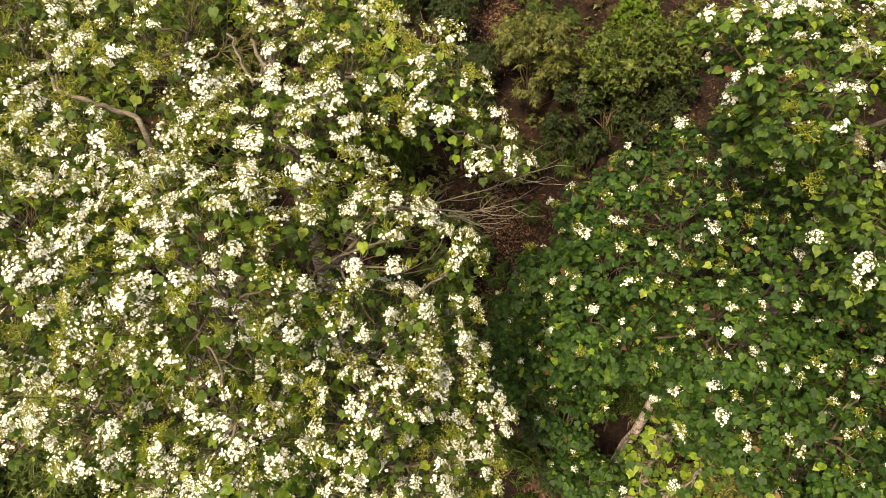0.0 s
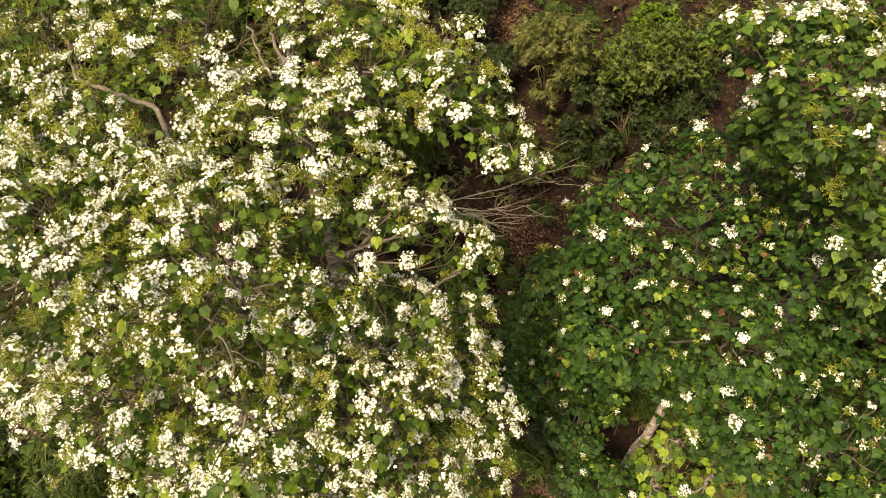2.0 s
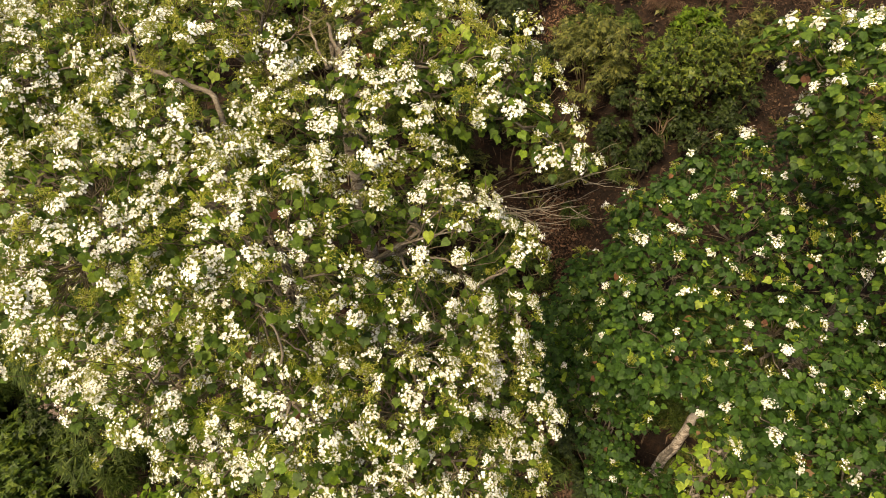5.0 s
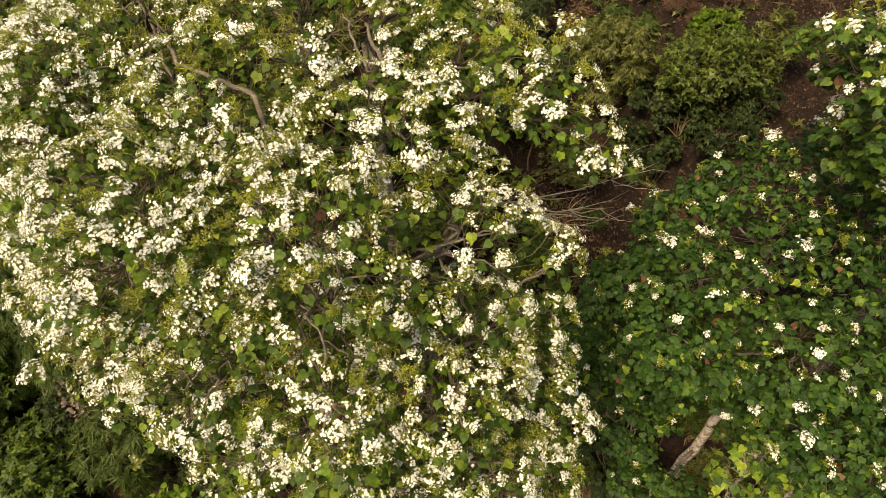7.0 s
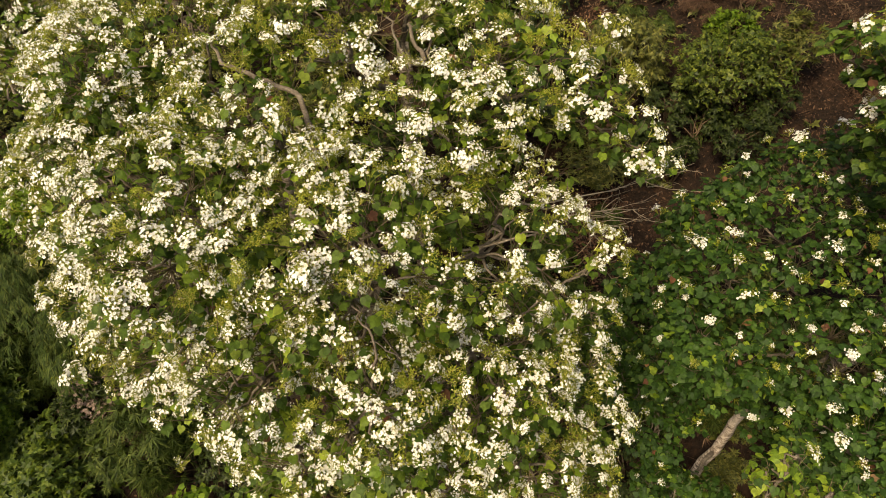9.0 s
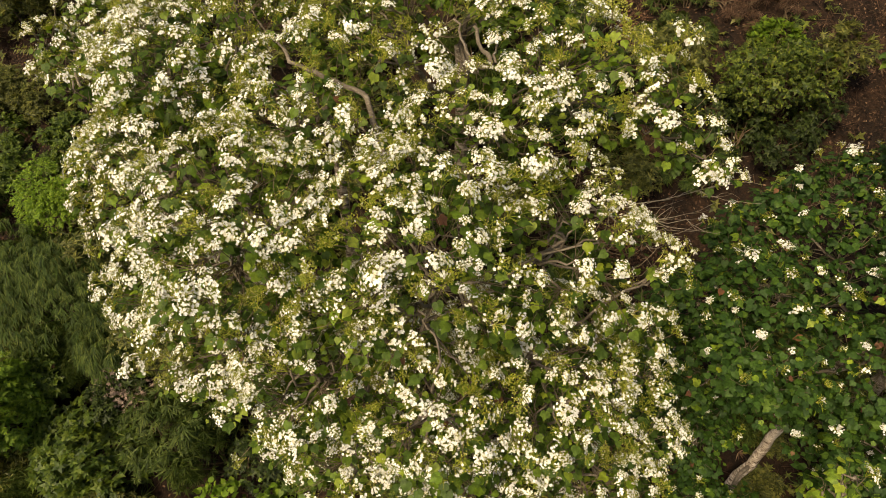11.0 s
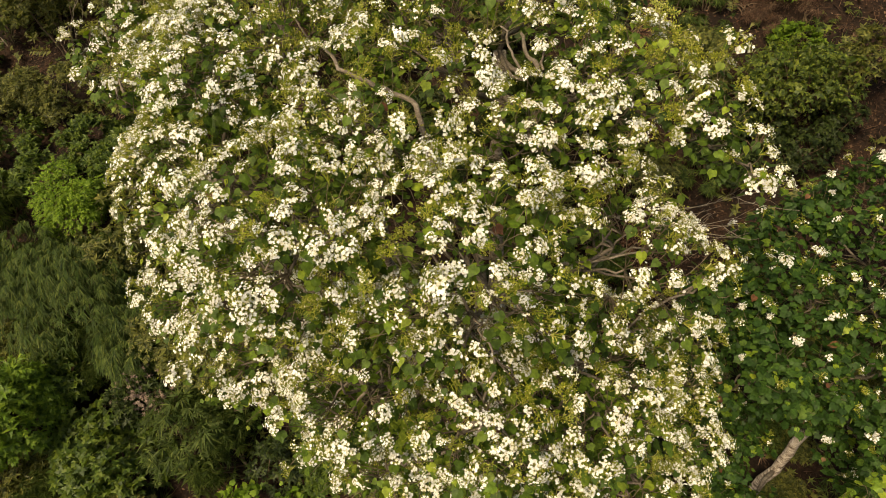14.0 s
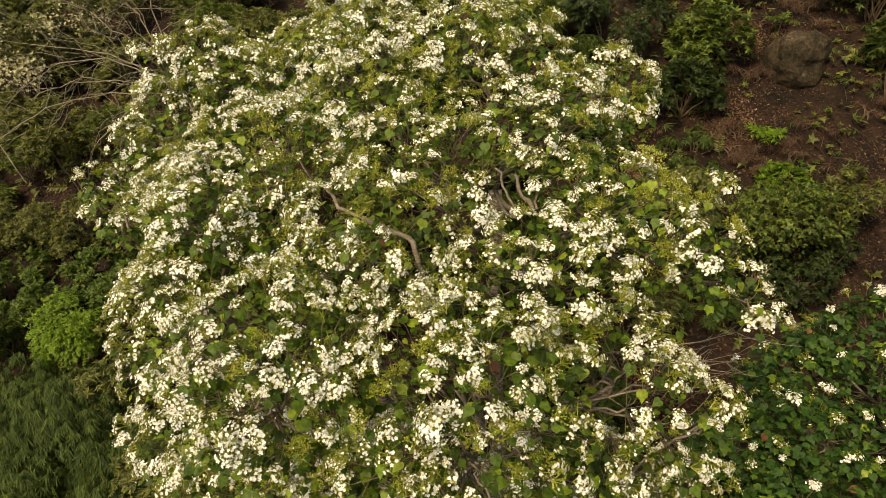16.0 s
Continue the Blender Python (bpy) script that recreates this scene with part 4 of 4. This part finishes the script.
for k, (x, y) in enumerate([(2.0, 7.0), (2.4, 6.2), (1.5, 8.2), (1.6, 5.4)]):
    shrub("withered_fern", on_ground(x, y, 0.25), (0.45, 0.45, 0.35), [LONGPIN, FAN[2]], 26, (0.3, 0.5), M_LITTER, "withered tan fern hanging in the gully", 180 + k, 5, 0.9, "fern", "withered ferns")
g_ = np.random.default_rng(77)
for k in range(74):
    x, y = (g_.uniform(3.4, 9.8), g_.uniform(15.8, 25.0)) if k < 56 else (g_.uniform(-22, -14.5), g_.uniform(17, 25.5))
    shrub("dry_grass", on_ground(x, y, -0.05), (0.55, 0.5, 0.3), [sprig_fan(6, 9, 0.06), sprig_fan(5, 8, 0.05)], 60, (0.13, 0.28), M_LITTER, "tuft of reddish-brown dry grass on the bank", 300 + k, 4, 0.9, "grass", "dry grass on the bank")
for k, (x, y) in enumerate([(-5.34, 7.2), (-7.28, 6.93), (-3.18, 7.13), (-3.35, 6.93), (-2.98, 7.24)]):
    shrub("shade_shrub", on_ground(x, y), (0.9, 0.8, 0.9), [WHORL[k % 3], PINNATE], 260, (0.12, 0.22), (M_SMALL, M_DARK)[k % 2], "leafy shrub in the shade under the blossoming crown", 190 + k, 9, 0.4)
shrub("leafy_sapling", on_ground(-14.6, 12.3), (1.15, 1.0, 1.5), [PINNATE], 1900, (0.09, 0.17), M_SAPLING_LIT, "fresh green dense small-leaved sapling with sunlight painted into its leaf colour", 108, 16, 0.35, "sapling")
shrub("bamboo_clump", on_ground(-13.9, 10.2), (2.5, 2.0, 1.9), DROOP, 2500, (0.24, 0.40), M_CLUMP, "dense clump of dark green drooping bamboo leaves", 109, 34, 0.7, "bamboo", drape=(0.1, -1.1, -0.2))
shrub("bamboo_clump", on_ground(-11.6, 9.6), (1.6, 1.4, 1.4), DROOP, 900, (0.24, 0.40), M_CLUMP, "low bamboo clump with drooping narrow leaves", 110, 16, 0.7, "bamboo", drape=(0.1, -1.0, -0.2))
shrub("broadleaf_sapling", on_ground(-14.5, 6.8), (1.6, 1.5, 2.2), [PINNATE, WHORL[0]], 1500, (0.18, 0.32), M_FRESH, "yellow-green leafy young tree", 111, 22, 0.5, "sapling")
shrub("dark_shrub", on_ground(-11.8, 6.6), (1.6, 1.5, 1.3), LEAFY, 900, (0.12, 0.20), M_SMALL, "dark shaded shrub of small leaves", 112, 20, 0.3)
shrub("feathery_shrub", on_ground(-9.7, 7.3), (1.2, 1.0, 1.3), [LONGPIN, FAN[0]], 420, (0.26, 0.46), M_BAMBOO, "feathery green shrub with long pinnate fronds", 113, 12, 0.6)
shrub("round_leaved_shrub", on_ground(-7.2, 5.6), (1.1, 1.0, 1.5), [HEARTS[0], HEARTS[2]], 500, (0.10, 0.17), M_FRESH, "bright green shrub of rounded leaves under the crown", 114, 12, 0.2)
shrub("round_leaved_shrub", on_ground(-4.9, 5.2), (1.2, 1.0, 1.2), [HEARTS[0], HEARTS[1]], 420, (0.09, 0.15), M_SMALL, "green shrub of rounded leaves under the crown", 115, 12, 0.2)


def bunch_shrub(base, radii, label, seed, bloom, leaf_material, count, blooms, size):
    """A shrub with tufts of small flowers at its shoots."""
    root = shrub("flowering_shrub", base, radii, WHORL, count, (0.12, 0.2), leaf_material, label, seed, 12, 0.3)
    g = np.random.default_rng(seed + 1)
    p, w, _ = shrub_shell(g, radii, blooms, 12)
    star = joined([moved(blade(0.5, 0.1), Matrix.Rotation(k * 1.257, 4, "Z") @ Matrix.Rotation(0.4, 4, "X")) for k in range(5)])
    m = frames(np.array(base) + np.array((0, 0, radii[2] * 0.75)) + p * 1.05, g.normal(0, 1, p.shape), w + np.array((0, 0, 1)), g.uniform(*size, blooms), g, 0.2)
    part("bloom", stamped("bloom", [(star, m)], [bloom]), root, kind="stuff")
    return root


bunch_shrub(on_ground(-11.3, 8.2), (0.9, 0.8, 1.1), "dark shrub with faded grey-pink flower heads", 121, M_GREYBLOOM, M_DARK, 160, 420, (0.05, 0.09))
bunch_shrub(on_ground(-21.6, 21.6), (2.2, 1.6, 2.2), "olive shrub dotted with pale yellow flowers", 123, M_PALE, M_OLIVE, 1000, 2000, (0.055, 0.10))


def rock(name, base, radii, label, seed, sink):
    g = np.random.default_rng(seed)
    bm = bmesh.new()
    bmesh.ops.create_icosphere(bm, subdivisions=4, radius=1.0)
    off = Vector(g.uniform(0, 50, 3))
    for v in bm.verts:
        d = v.co.normalized()
        n = 0.34 * noise.noise(d * 1.1 + off) + 0.14 * noise.noise(d * 2.6 + off) + 0.05 * noise.noise(d * 7 + off)
        flat = 1.0 / max(abs(d.x), abs(d.y), abs(d.z)) ** 0.35
        v.co = Vector((d.x * radii[0], d.y * radii[1], d.z * radii[2])) * (1 + n) * flat * 0.9
    mesh = bpy.data.meshes.new(name)
    bm.to_mesh(mesh)
    bm.free()
    mesh.materials.append(M_ROCK)
    ob = new(name, mesh)
    ob.location = np.array(base) + np.array((0, 0, radii[2] - sink))
    return tagged(ob, label, "rock")


rock("boulder", on_ground(5.85, 21.9), (0.95, 0.8, 0.95), "large mossy brown boulder half sunk in the bank", 12, 0.6)
rock("stone", on_ground(6.9, 24.4), (0.28, 0.2, 0.14), "small pale stone lying on the slope", 8, 0.08)


def bare_tree(name, foot, crown_start, ends, label, seed, thick):
    """A leafless small tree: a stem and long bent boughs that fork into twigs."""
    g = np.random.default_rng(seed)
    root = thing(name, foot, label, "tree")
    part("stem", stamped("stem", [(tube(arc(foot, crown_start, (0.1, 0, 0), 7, g, 0.03), np.linspace(thick * 1.5, thick, 7), 7), IDENTITY)], [M_DEAD], True), root)
    for e in ends:
        e = np.array(e, float)
        way = arc(crown_start, e, (g.normal(0, 0.4), g.normal(0, 0.4), g.uniform(0.3, 1.3)), 14, g, 0.04)
        bough = part("bough", stamped("bough", [(tube(way, np.linspace(thick * 0.62, 0.009, 14), 6), IDENTITY)], [M_DEAD], True), root)
        for k in range(13):
            shapes = []
            f = way[g.integers(3, 13)]
            t = f + (e - crown_start) * g.uniform(0.05, 0.25) + g.normal(0, 0.7, 3) * (1, 0.6, 1)
            twig = arc(f, t, g.normal(0, 0.34, 3), 7, g, 0.03)
            shapes.append(tube(twig, np.linspace(0.010, 0.004, 7), 4))
            for _ in range(2):
                q = twig[g.integers(2, 6)]
                shapes.append(tube(arc(q, q + (t - f) * 0.35 + g.normal(0, 0.22, 3), g.normal(0, 0.05, 3), 5), np.linspace(0.007, 0.003, 5), 3))
            part("twig", stamped("twig", [(joined(shapes), IDENTITY)], [M_DEAD], True), bough)
    return root


bunch_shrub(on_ground(-20.6, 24.0), (1.5, 1.3, 1.6), "straggling olive shrub with a few pale yellow flowers", 125, M_PALE, M_OLIVE, 560, 420, (0.05, 0.09))
bare_tree("bare_tree", on_ground(-12.6, 18.6, -0.1), np.array((-13.0, 18.2, 12.4)), [(-16.8, 17.6, 13.9), (-18.6, 17.2, 12.0), (-17.4, 18.6, 15.0), (-18.8, 16.2, 10.9), (-15.6, 16.6, 11.0), (-15.0, 19.0, 14.8), (-13.6, 19.0, 15.2), (-17.0, 16.6, 12.6)], "leafless small tree with bleached spreading branches", 131, 0.03)


def fern_plant(base, label, seed, fronds, size, material):
    g = np.random.default_rng(seed)
    base = np.array(base)
    root = thing("fern", base, label, "fern")
    frond = stamped("frond", [(sprig_pinnate(9, blade(0.32, 0.15), 1.0, 66, 0.3, 0.4), IDENTITY)], [material])
    for k in range(fronds):
        a = 2 * np.pi * k / fronds + g.uniform(-0.2, 0.2)
        m = frames([base + (0, 0, 0.5)], [(np.cos(a), np.sin(a), g.uniform(0.1, 0.6))], [(0, 0, 1)], g.uniform(*size), g)[0]
        part("frond", frond, root, "", Matrix(m.tolist()))
    part("stalk", stamped("stalk", [(tube([base - (0, 0, 0.1), base + (0, 0, 0.52)], (0.03, 0.02), 6), IDENTITY)], [M_STEM]), root)


fern_plant(on_ground(4.8, 19.5), "bright green fern on the bare bank", 141, 9, (0.45, 0.7), M_FRESH)
fern_plant(on_ground(5.5, 23.2), "green fern above the boulder", 142, 7, (0.35, 0.55), M_SMALL)
fern_plant(on_ground(2.6, 18.0), "dark green fern on the bank", 143, 8, (0.4, 0.7), M_BAMBOO)

# hillside cover: a few kinds of shrub, repeated at other turns and sizes
SOIL_SPOTS = [(7.6, 17.0, 1.5), (8.9, 16.2, 1.5), (7.9, 18.6, 1.3), (9.6, 17.6, 1.5), (3.9, 20.4, 0.7), (2.6, 13.4, 0.9), (1.0, 12.9, 0.9), (1.3, 13.4, 0.8), (2.3, 12.2, 0.6), (1.2, 18.0, 1.2), (6.9, 14.6, 0.8), (4.6, 19.9, 1.0), (5.6, 21.6, 1.1), (4.3, 23.6, 0.9), (-17.6, 12.0, 0.9), (-17.2, 23.8, 1.5), (-15.8, 21.5, 0.9), (-18.8, 17.8, 0.8), (-22.0, 25.0, 1.1), (6.4, 24.0, 1.0)]


def bare_soil(x, y):
    return any((x - a) ** 2 + (y - b) ** 2 < r * r for a, b, r in SOIL_SPOTS)


placed = [(3.3, 14.3, 0.8), (4.5, 14.0, 0.9), (5.4, 14.6, 0.8), (2.6, 14.9, 0.7), (7.9, 21.5, 1.0), (7.7, 23.8, 1.0), (4.8, 19.5, 1.0), (5.5, 23.2, 0.6), (2.6, 18.0, 0.6), (7.4, 18.6, 1.0), (8.5, 17.2, 1.1), (9.6, 18.8, 1.1), (4.2, 16.0, 1.8), (6.1, 16.3, 1.0), (2.4, 16.6, 1.2), (5.0, 17.8, 1.0), (3.0, 21.4, 1.4), (2.0, 19.8, 1.2), (8.6, 20.6, 1.7), (-15.1, 13.0, 1.5), (-14.2, 10.4, 2.2), (-11.6, 9.6, 1.4), (-14.3, 6.9, 1.5), (-11.8, 6.6, 1.4), (-9.8, 7.3, 1.1), (-7.2, 5.6, 1.0), (-4.9, 5.2, 1.0), (-11.3, 8.2, 0.8), (-21.6, 21.6, 1.8), (-20.6, 24.0, 1.2), (-12.6, 18.6, 0.4)]
rng = np.random.default_rng(5)
KINDS = [
    ("hillside_shrub", (1.3, 1.2, 1.0), HILL_WHORL, 520, (0.10, 0.165), M_OLIVE, "dull olive hillside shrub with pointed leaves", 0.3),
    ("hillside_shrub", (1.4, 1.3, 1.1), [HILL_PINNATE], 480, (0.13, 0.21), M_DARK, "dark green hillside shrub of small leaves", 0.5),
    ("hillside_shrub", (1.2, 1.1, 0.9), HILL_LEAFY, 580, (0.08, 0.135), M_SMALL, "leafy green hillside shrub", 0.3),
    ("dwarf_bamboo", (1.3, 1.2, 1.0), HILL_FAN, 420, (0.15, 0.26), M_BAMBOO, "tuft of dwarf bamboo with narrow drooping leaves", 0.8),
    ("hillside_shrub", (1.4, 1.3, 1.1), HILL_WHORL, 680, (0.075, 0.12), M_LIME, "fine-leaved yellowish-olive hillside shrub", 0.3),
    ("hillside_shrub", (1.5, 1.3, 1.2), [HILL_PINNATE, HILL_WHORL[0]], 480, (0.12, 0.20), M_OLIVE, "straggling olive-brown hillside shrub", 0.5),
]
gully = [(1.2, 7.4, 1.0), (1.5, 9.0, 0.9), (0.5, 6.3, 1.0), (0.9, 10.4, 0.8), (0.4, 8.6, 0.8), (2.4, 8.8, 0.9), (1.9, 6.0, 0.9), (1.0, 11.9, 0.4), (1.9, 13.3, 0.35), (0.3, 12.6, 0.5), (1.3, 15.0, 0.6), (2.5, 14.7, 0.55), (3.1, 14.3, 0.45), (1.7, 18.4, 0.4), (2.5, 18.7, 0.45), (2.0, 19.3, 0.4), (2.9, 19.5, 0.5), (3.2, 18.3, 0.4)]
for k, (x, y, r) in enumerate(gully):
    shrub("dwarf_bamboo", on_ground(x, y, -0.1), (r, r, 0.8 if y < 11 else 0.5), FAN, 230 if y < 11 else 90, (0.22, 0.38) if y < 11 else (0.16, 0.28), M_CLUMP, "dark dwarf bamboo in the shaded gully", 160 + k, 6, 0.9, "bamboo", "gully bamboo")
    placed.append((x, y, r))
models = []
for k, (name, radii, sprigs, count, size, material, label, hang) in enumerate(KINDS):
    x, y = ((-6.0, 14.0), (-2.2, 11.0), (-8.3, 11.6), (-4.6, 9.0), (-19.9, 18.6), (-19.6, 15.8))[k]
    models.append(shrub(name, on_ground(x, y, -0.15), radii, sprigs, count, size, material, label, 200 + k, 4, hang, "bamboo" if "bamboo" in name else "shrub", "hillside shrubs"))
    placed.append((x, y, 1.0))
for _ in range(14000):
    x, y = rng.uniform(-28, 12.5), rng.uniform(-4, 30)
    if bare_soil(x, y) or 0.6 < x and 10.5 < y < 24.6 or (-6 < x < -1 and 7 < y < 15 or y < 3.5) and rng.uniform() < 0.85:
        continue
    tight = 0.78 if x < -7 and y < 15 else 0.95
    if any((x - a) ** 2 + (y - b) ** 2 < (tight * (0.55 * r + 0.62)) ** 2 for a, b, r in placed):
        continue
    n = noise.noise((x * 0.18, y * 0.18, 1.0))
    k = (0, 1, 2, 3, 5)[int(np.clip(2.5 + 4.2 * n + rng.normal(0, 1.3), 0, 4.99))]
    k = rng.choice((0, 5, 1)) if x > 4 and k in (2, 3) else k
    k = rng.choice((0, 4, 5, 5)) if x < -6 and y > 15 and k != 5 else k
    s = rng.uniform(0.8, 1.45)
    copy_thing(models[k], Matrix.Translation(on_ground(x, y, -0.15)) @ Matrix.Rotation(rng.uniform(0, 6.28), 4, "Z") @ Matrix.Diagonal((s, s, s * rng.uniform(0.7, 1.15), 1)))
    placed.append((x, y, 1.0 * s))
    if len(placed) > 470:
        break

# low undergrowth and litter
fern = sprig_pinnate(9, blade(0.3, 0.2), 1.0, 70, 0.45)
low = []
for shape_, material, count, size in ((FAN[1], M_BAMBOO, 3800, (0.22, 0.42)), (LEAFY[0], M_OLIVE, 4200, (0.10, 0.2)), (fern, M_OLIVE, 900, (0.35, 0.7)), (WHORL[1], M_LIME, 2200, (0.09, 0.16)), (FAN[0], M_LITTER, 1500, (0.16, 0.34))):
    spots = []
    while len(spots) < count:
        x, y = rng.uniform(-30, 14), rng.uniform(-5, 31)
        if bare_soil(x, y) and rng.uniform() > (0.9 if material is M_LITTER else 0.08):
            continue
        if noise.noise((x * 0.4, y * 0.4, 4.0 + size[0] * 9)) < rng.uniform(-0.5, 0.35):
            continue
        spots.append(on_ground(x, y, rng.uniform(0.02, 0.35)))
    spots = np.array(spots)
    a = rng.uniform(0, 2 * np.pi, count)
    m = frames(spots, np.stack([np.cos(a), np.sin(a) - 0.4, 0.3 + 0 * a], 1), (0, -0.5, 1.0), rng.uniform(size[0], size[1], count), rng, 0.2)
    ob = new("undergrowth", stamped("undergrowth", [(shape_, m)], [material]))
    tagged(ob, "low ferns, seedlings and bamboo leaves on the slope", "undergrowth", kind="stuff")

# crumbs of soil and gravel on the bare places
clod = Shape(np.array([(1, 0, 0), (-0.8, 0.2, 0.1), (0.1, 0.9, -0.1), (-0.1, -1, 0.1), (0.1, 0.1, 0.75), (0, 0, -0.6)]), [(0, 2, 4), (2, 1, 4), (1, 3, 4), (3, 0, 4), (2, 0, 5), (1, 2, 5), (3, 1, 5), (0, 3, 5)])
spots = [(a + g_ * r, b + h_ * r) for a, b, r in SOIL_SPOTS for g_, h_ in rng.normal(0, 0.75, (int(500 * r * r) + 150, 2))]
spots = np.array([on_ground(x, y, 0.01) for x, y in spots])
m = frames(spots, rng.normal(0, 1, spots.shape), rng.normal(0, 1, spots.shape), rng.lognormal(-3.9, 0.5, len(spots)), rng)
ob = new("soil_clods", stamped("soil_clods", [(clod, m)], [M_SOIL]))
tagged(ob, "loose crumbs of brown soil and gravel on the bank", "soil", kind="stuff")

# dry stalks and fallen twigs
count = 10000
spots = np.array([on_ground(rng.uniform(-24, 13), rng.uniform(-4, 29), rng.uniform(0.02, 0.1)) for _ in range(count)])
a = rng.uniform(0, 2 * np.pi, count)
m = frames(spots, np.stack([np.cos(a), np.sin(a), 0.55 * np.sin(a) + rng.uniform(-0.1, 0.35, count)], 1), (0, -0.5, 1.0), rng.uniform(0.2, 0.7, count), rng, 0.1)
ob = new("fallen_twigs", stamped("fallen_twigs", [(blade(0.03, 0.1), m)], [M_LITTER]))
tagged(ob, "dry brown stalks and fallen twigs on the soil", "twigs", kind="stuff")

spots = np.array([on_ground(x, y, 0.015) for x, y in [(rng.uniform(-24, 12), rng.uniform(-4, 28)) for _ in range(24000)] + [(a + rng.normal(0, r * 0.7), b + rng.normal(0, r * 0.7)) for a, b, r in SOIL_SPOTS for _ in range(500)]])
a = rng.uniform(0, 2 * np.pi, len(spots))
m = frames(spots, np.stack([np.cos(a), np.sin(a), 0.55 * np.sin(a)], 1), (0, -0.5, 1.0), rng.uniform(0.04, 0.12, len(spots)), rng, 0.25)
ob = new("leaf_litter", stamped("leaf_litter", [(oval_leaf(0.5, -0.15, 0.3), m[::2]), (oval_leaf(0.2, 0.25, 0.4), m[1::2])], [M_LITTER]))
tagged(ob, "fallen brown and tan dead leaves on the soil", "leaf litter", kind="stuff")

RED_SPOTS = [(0.9, 12.4, 1.0), (1.5, 13.4, 0.7), (0.7, 10.6, 0.8), (3.9, 20.4, 0.9), (1.2, 18.5, 0.9), (4.4, 23.2, 0.8), (1.0, 8.3, 0.6)]
spots = np.array([on_ground(a + rng.normal(0, r * 0.55), b + rng.normal(0, r * 0.55), rng.uniform(0.015, 0.06)) for a, b, r in RED_SPOTS for _ in range(900)])
a = rng.uniform(0, 2 * np.pi, len(spots))
m = frames(spots, np.stack([np.cos(a), np.sin(a), 0.55 * np.sin(a)], 1), (0, -0.5, 1.0), rng.uniform(0.04, 0.11, len(spots)), rng, 0.3)
ob = new("red_leaf_litter", stamped("red_leaf_litter", [(oval_leaf(0.5, -0.15, 0.3), m[::2]), (oval_leaf(0.2, 0.25, 0.4), m[1::2])], [M_RED]))
tagged(ob, "reddish-brown fallen leaves in drifts on the soil", "leaf litter", kind="stuff")
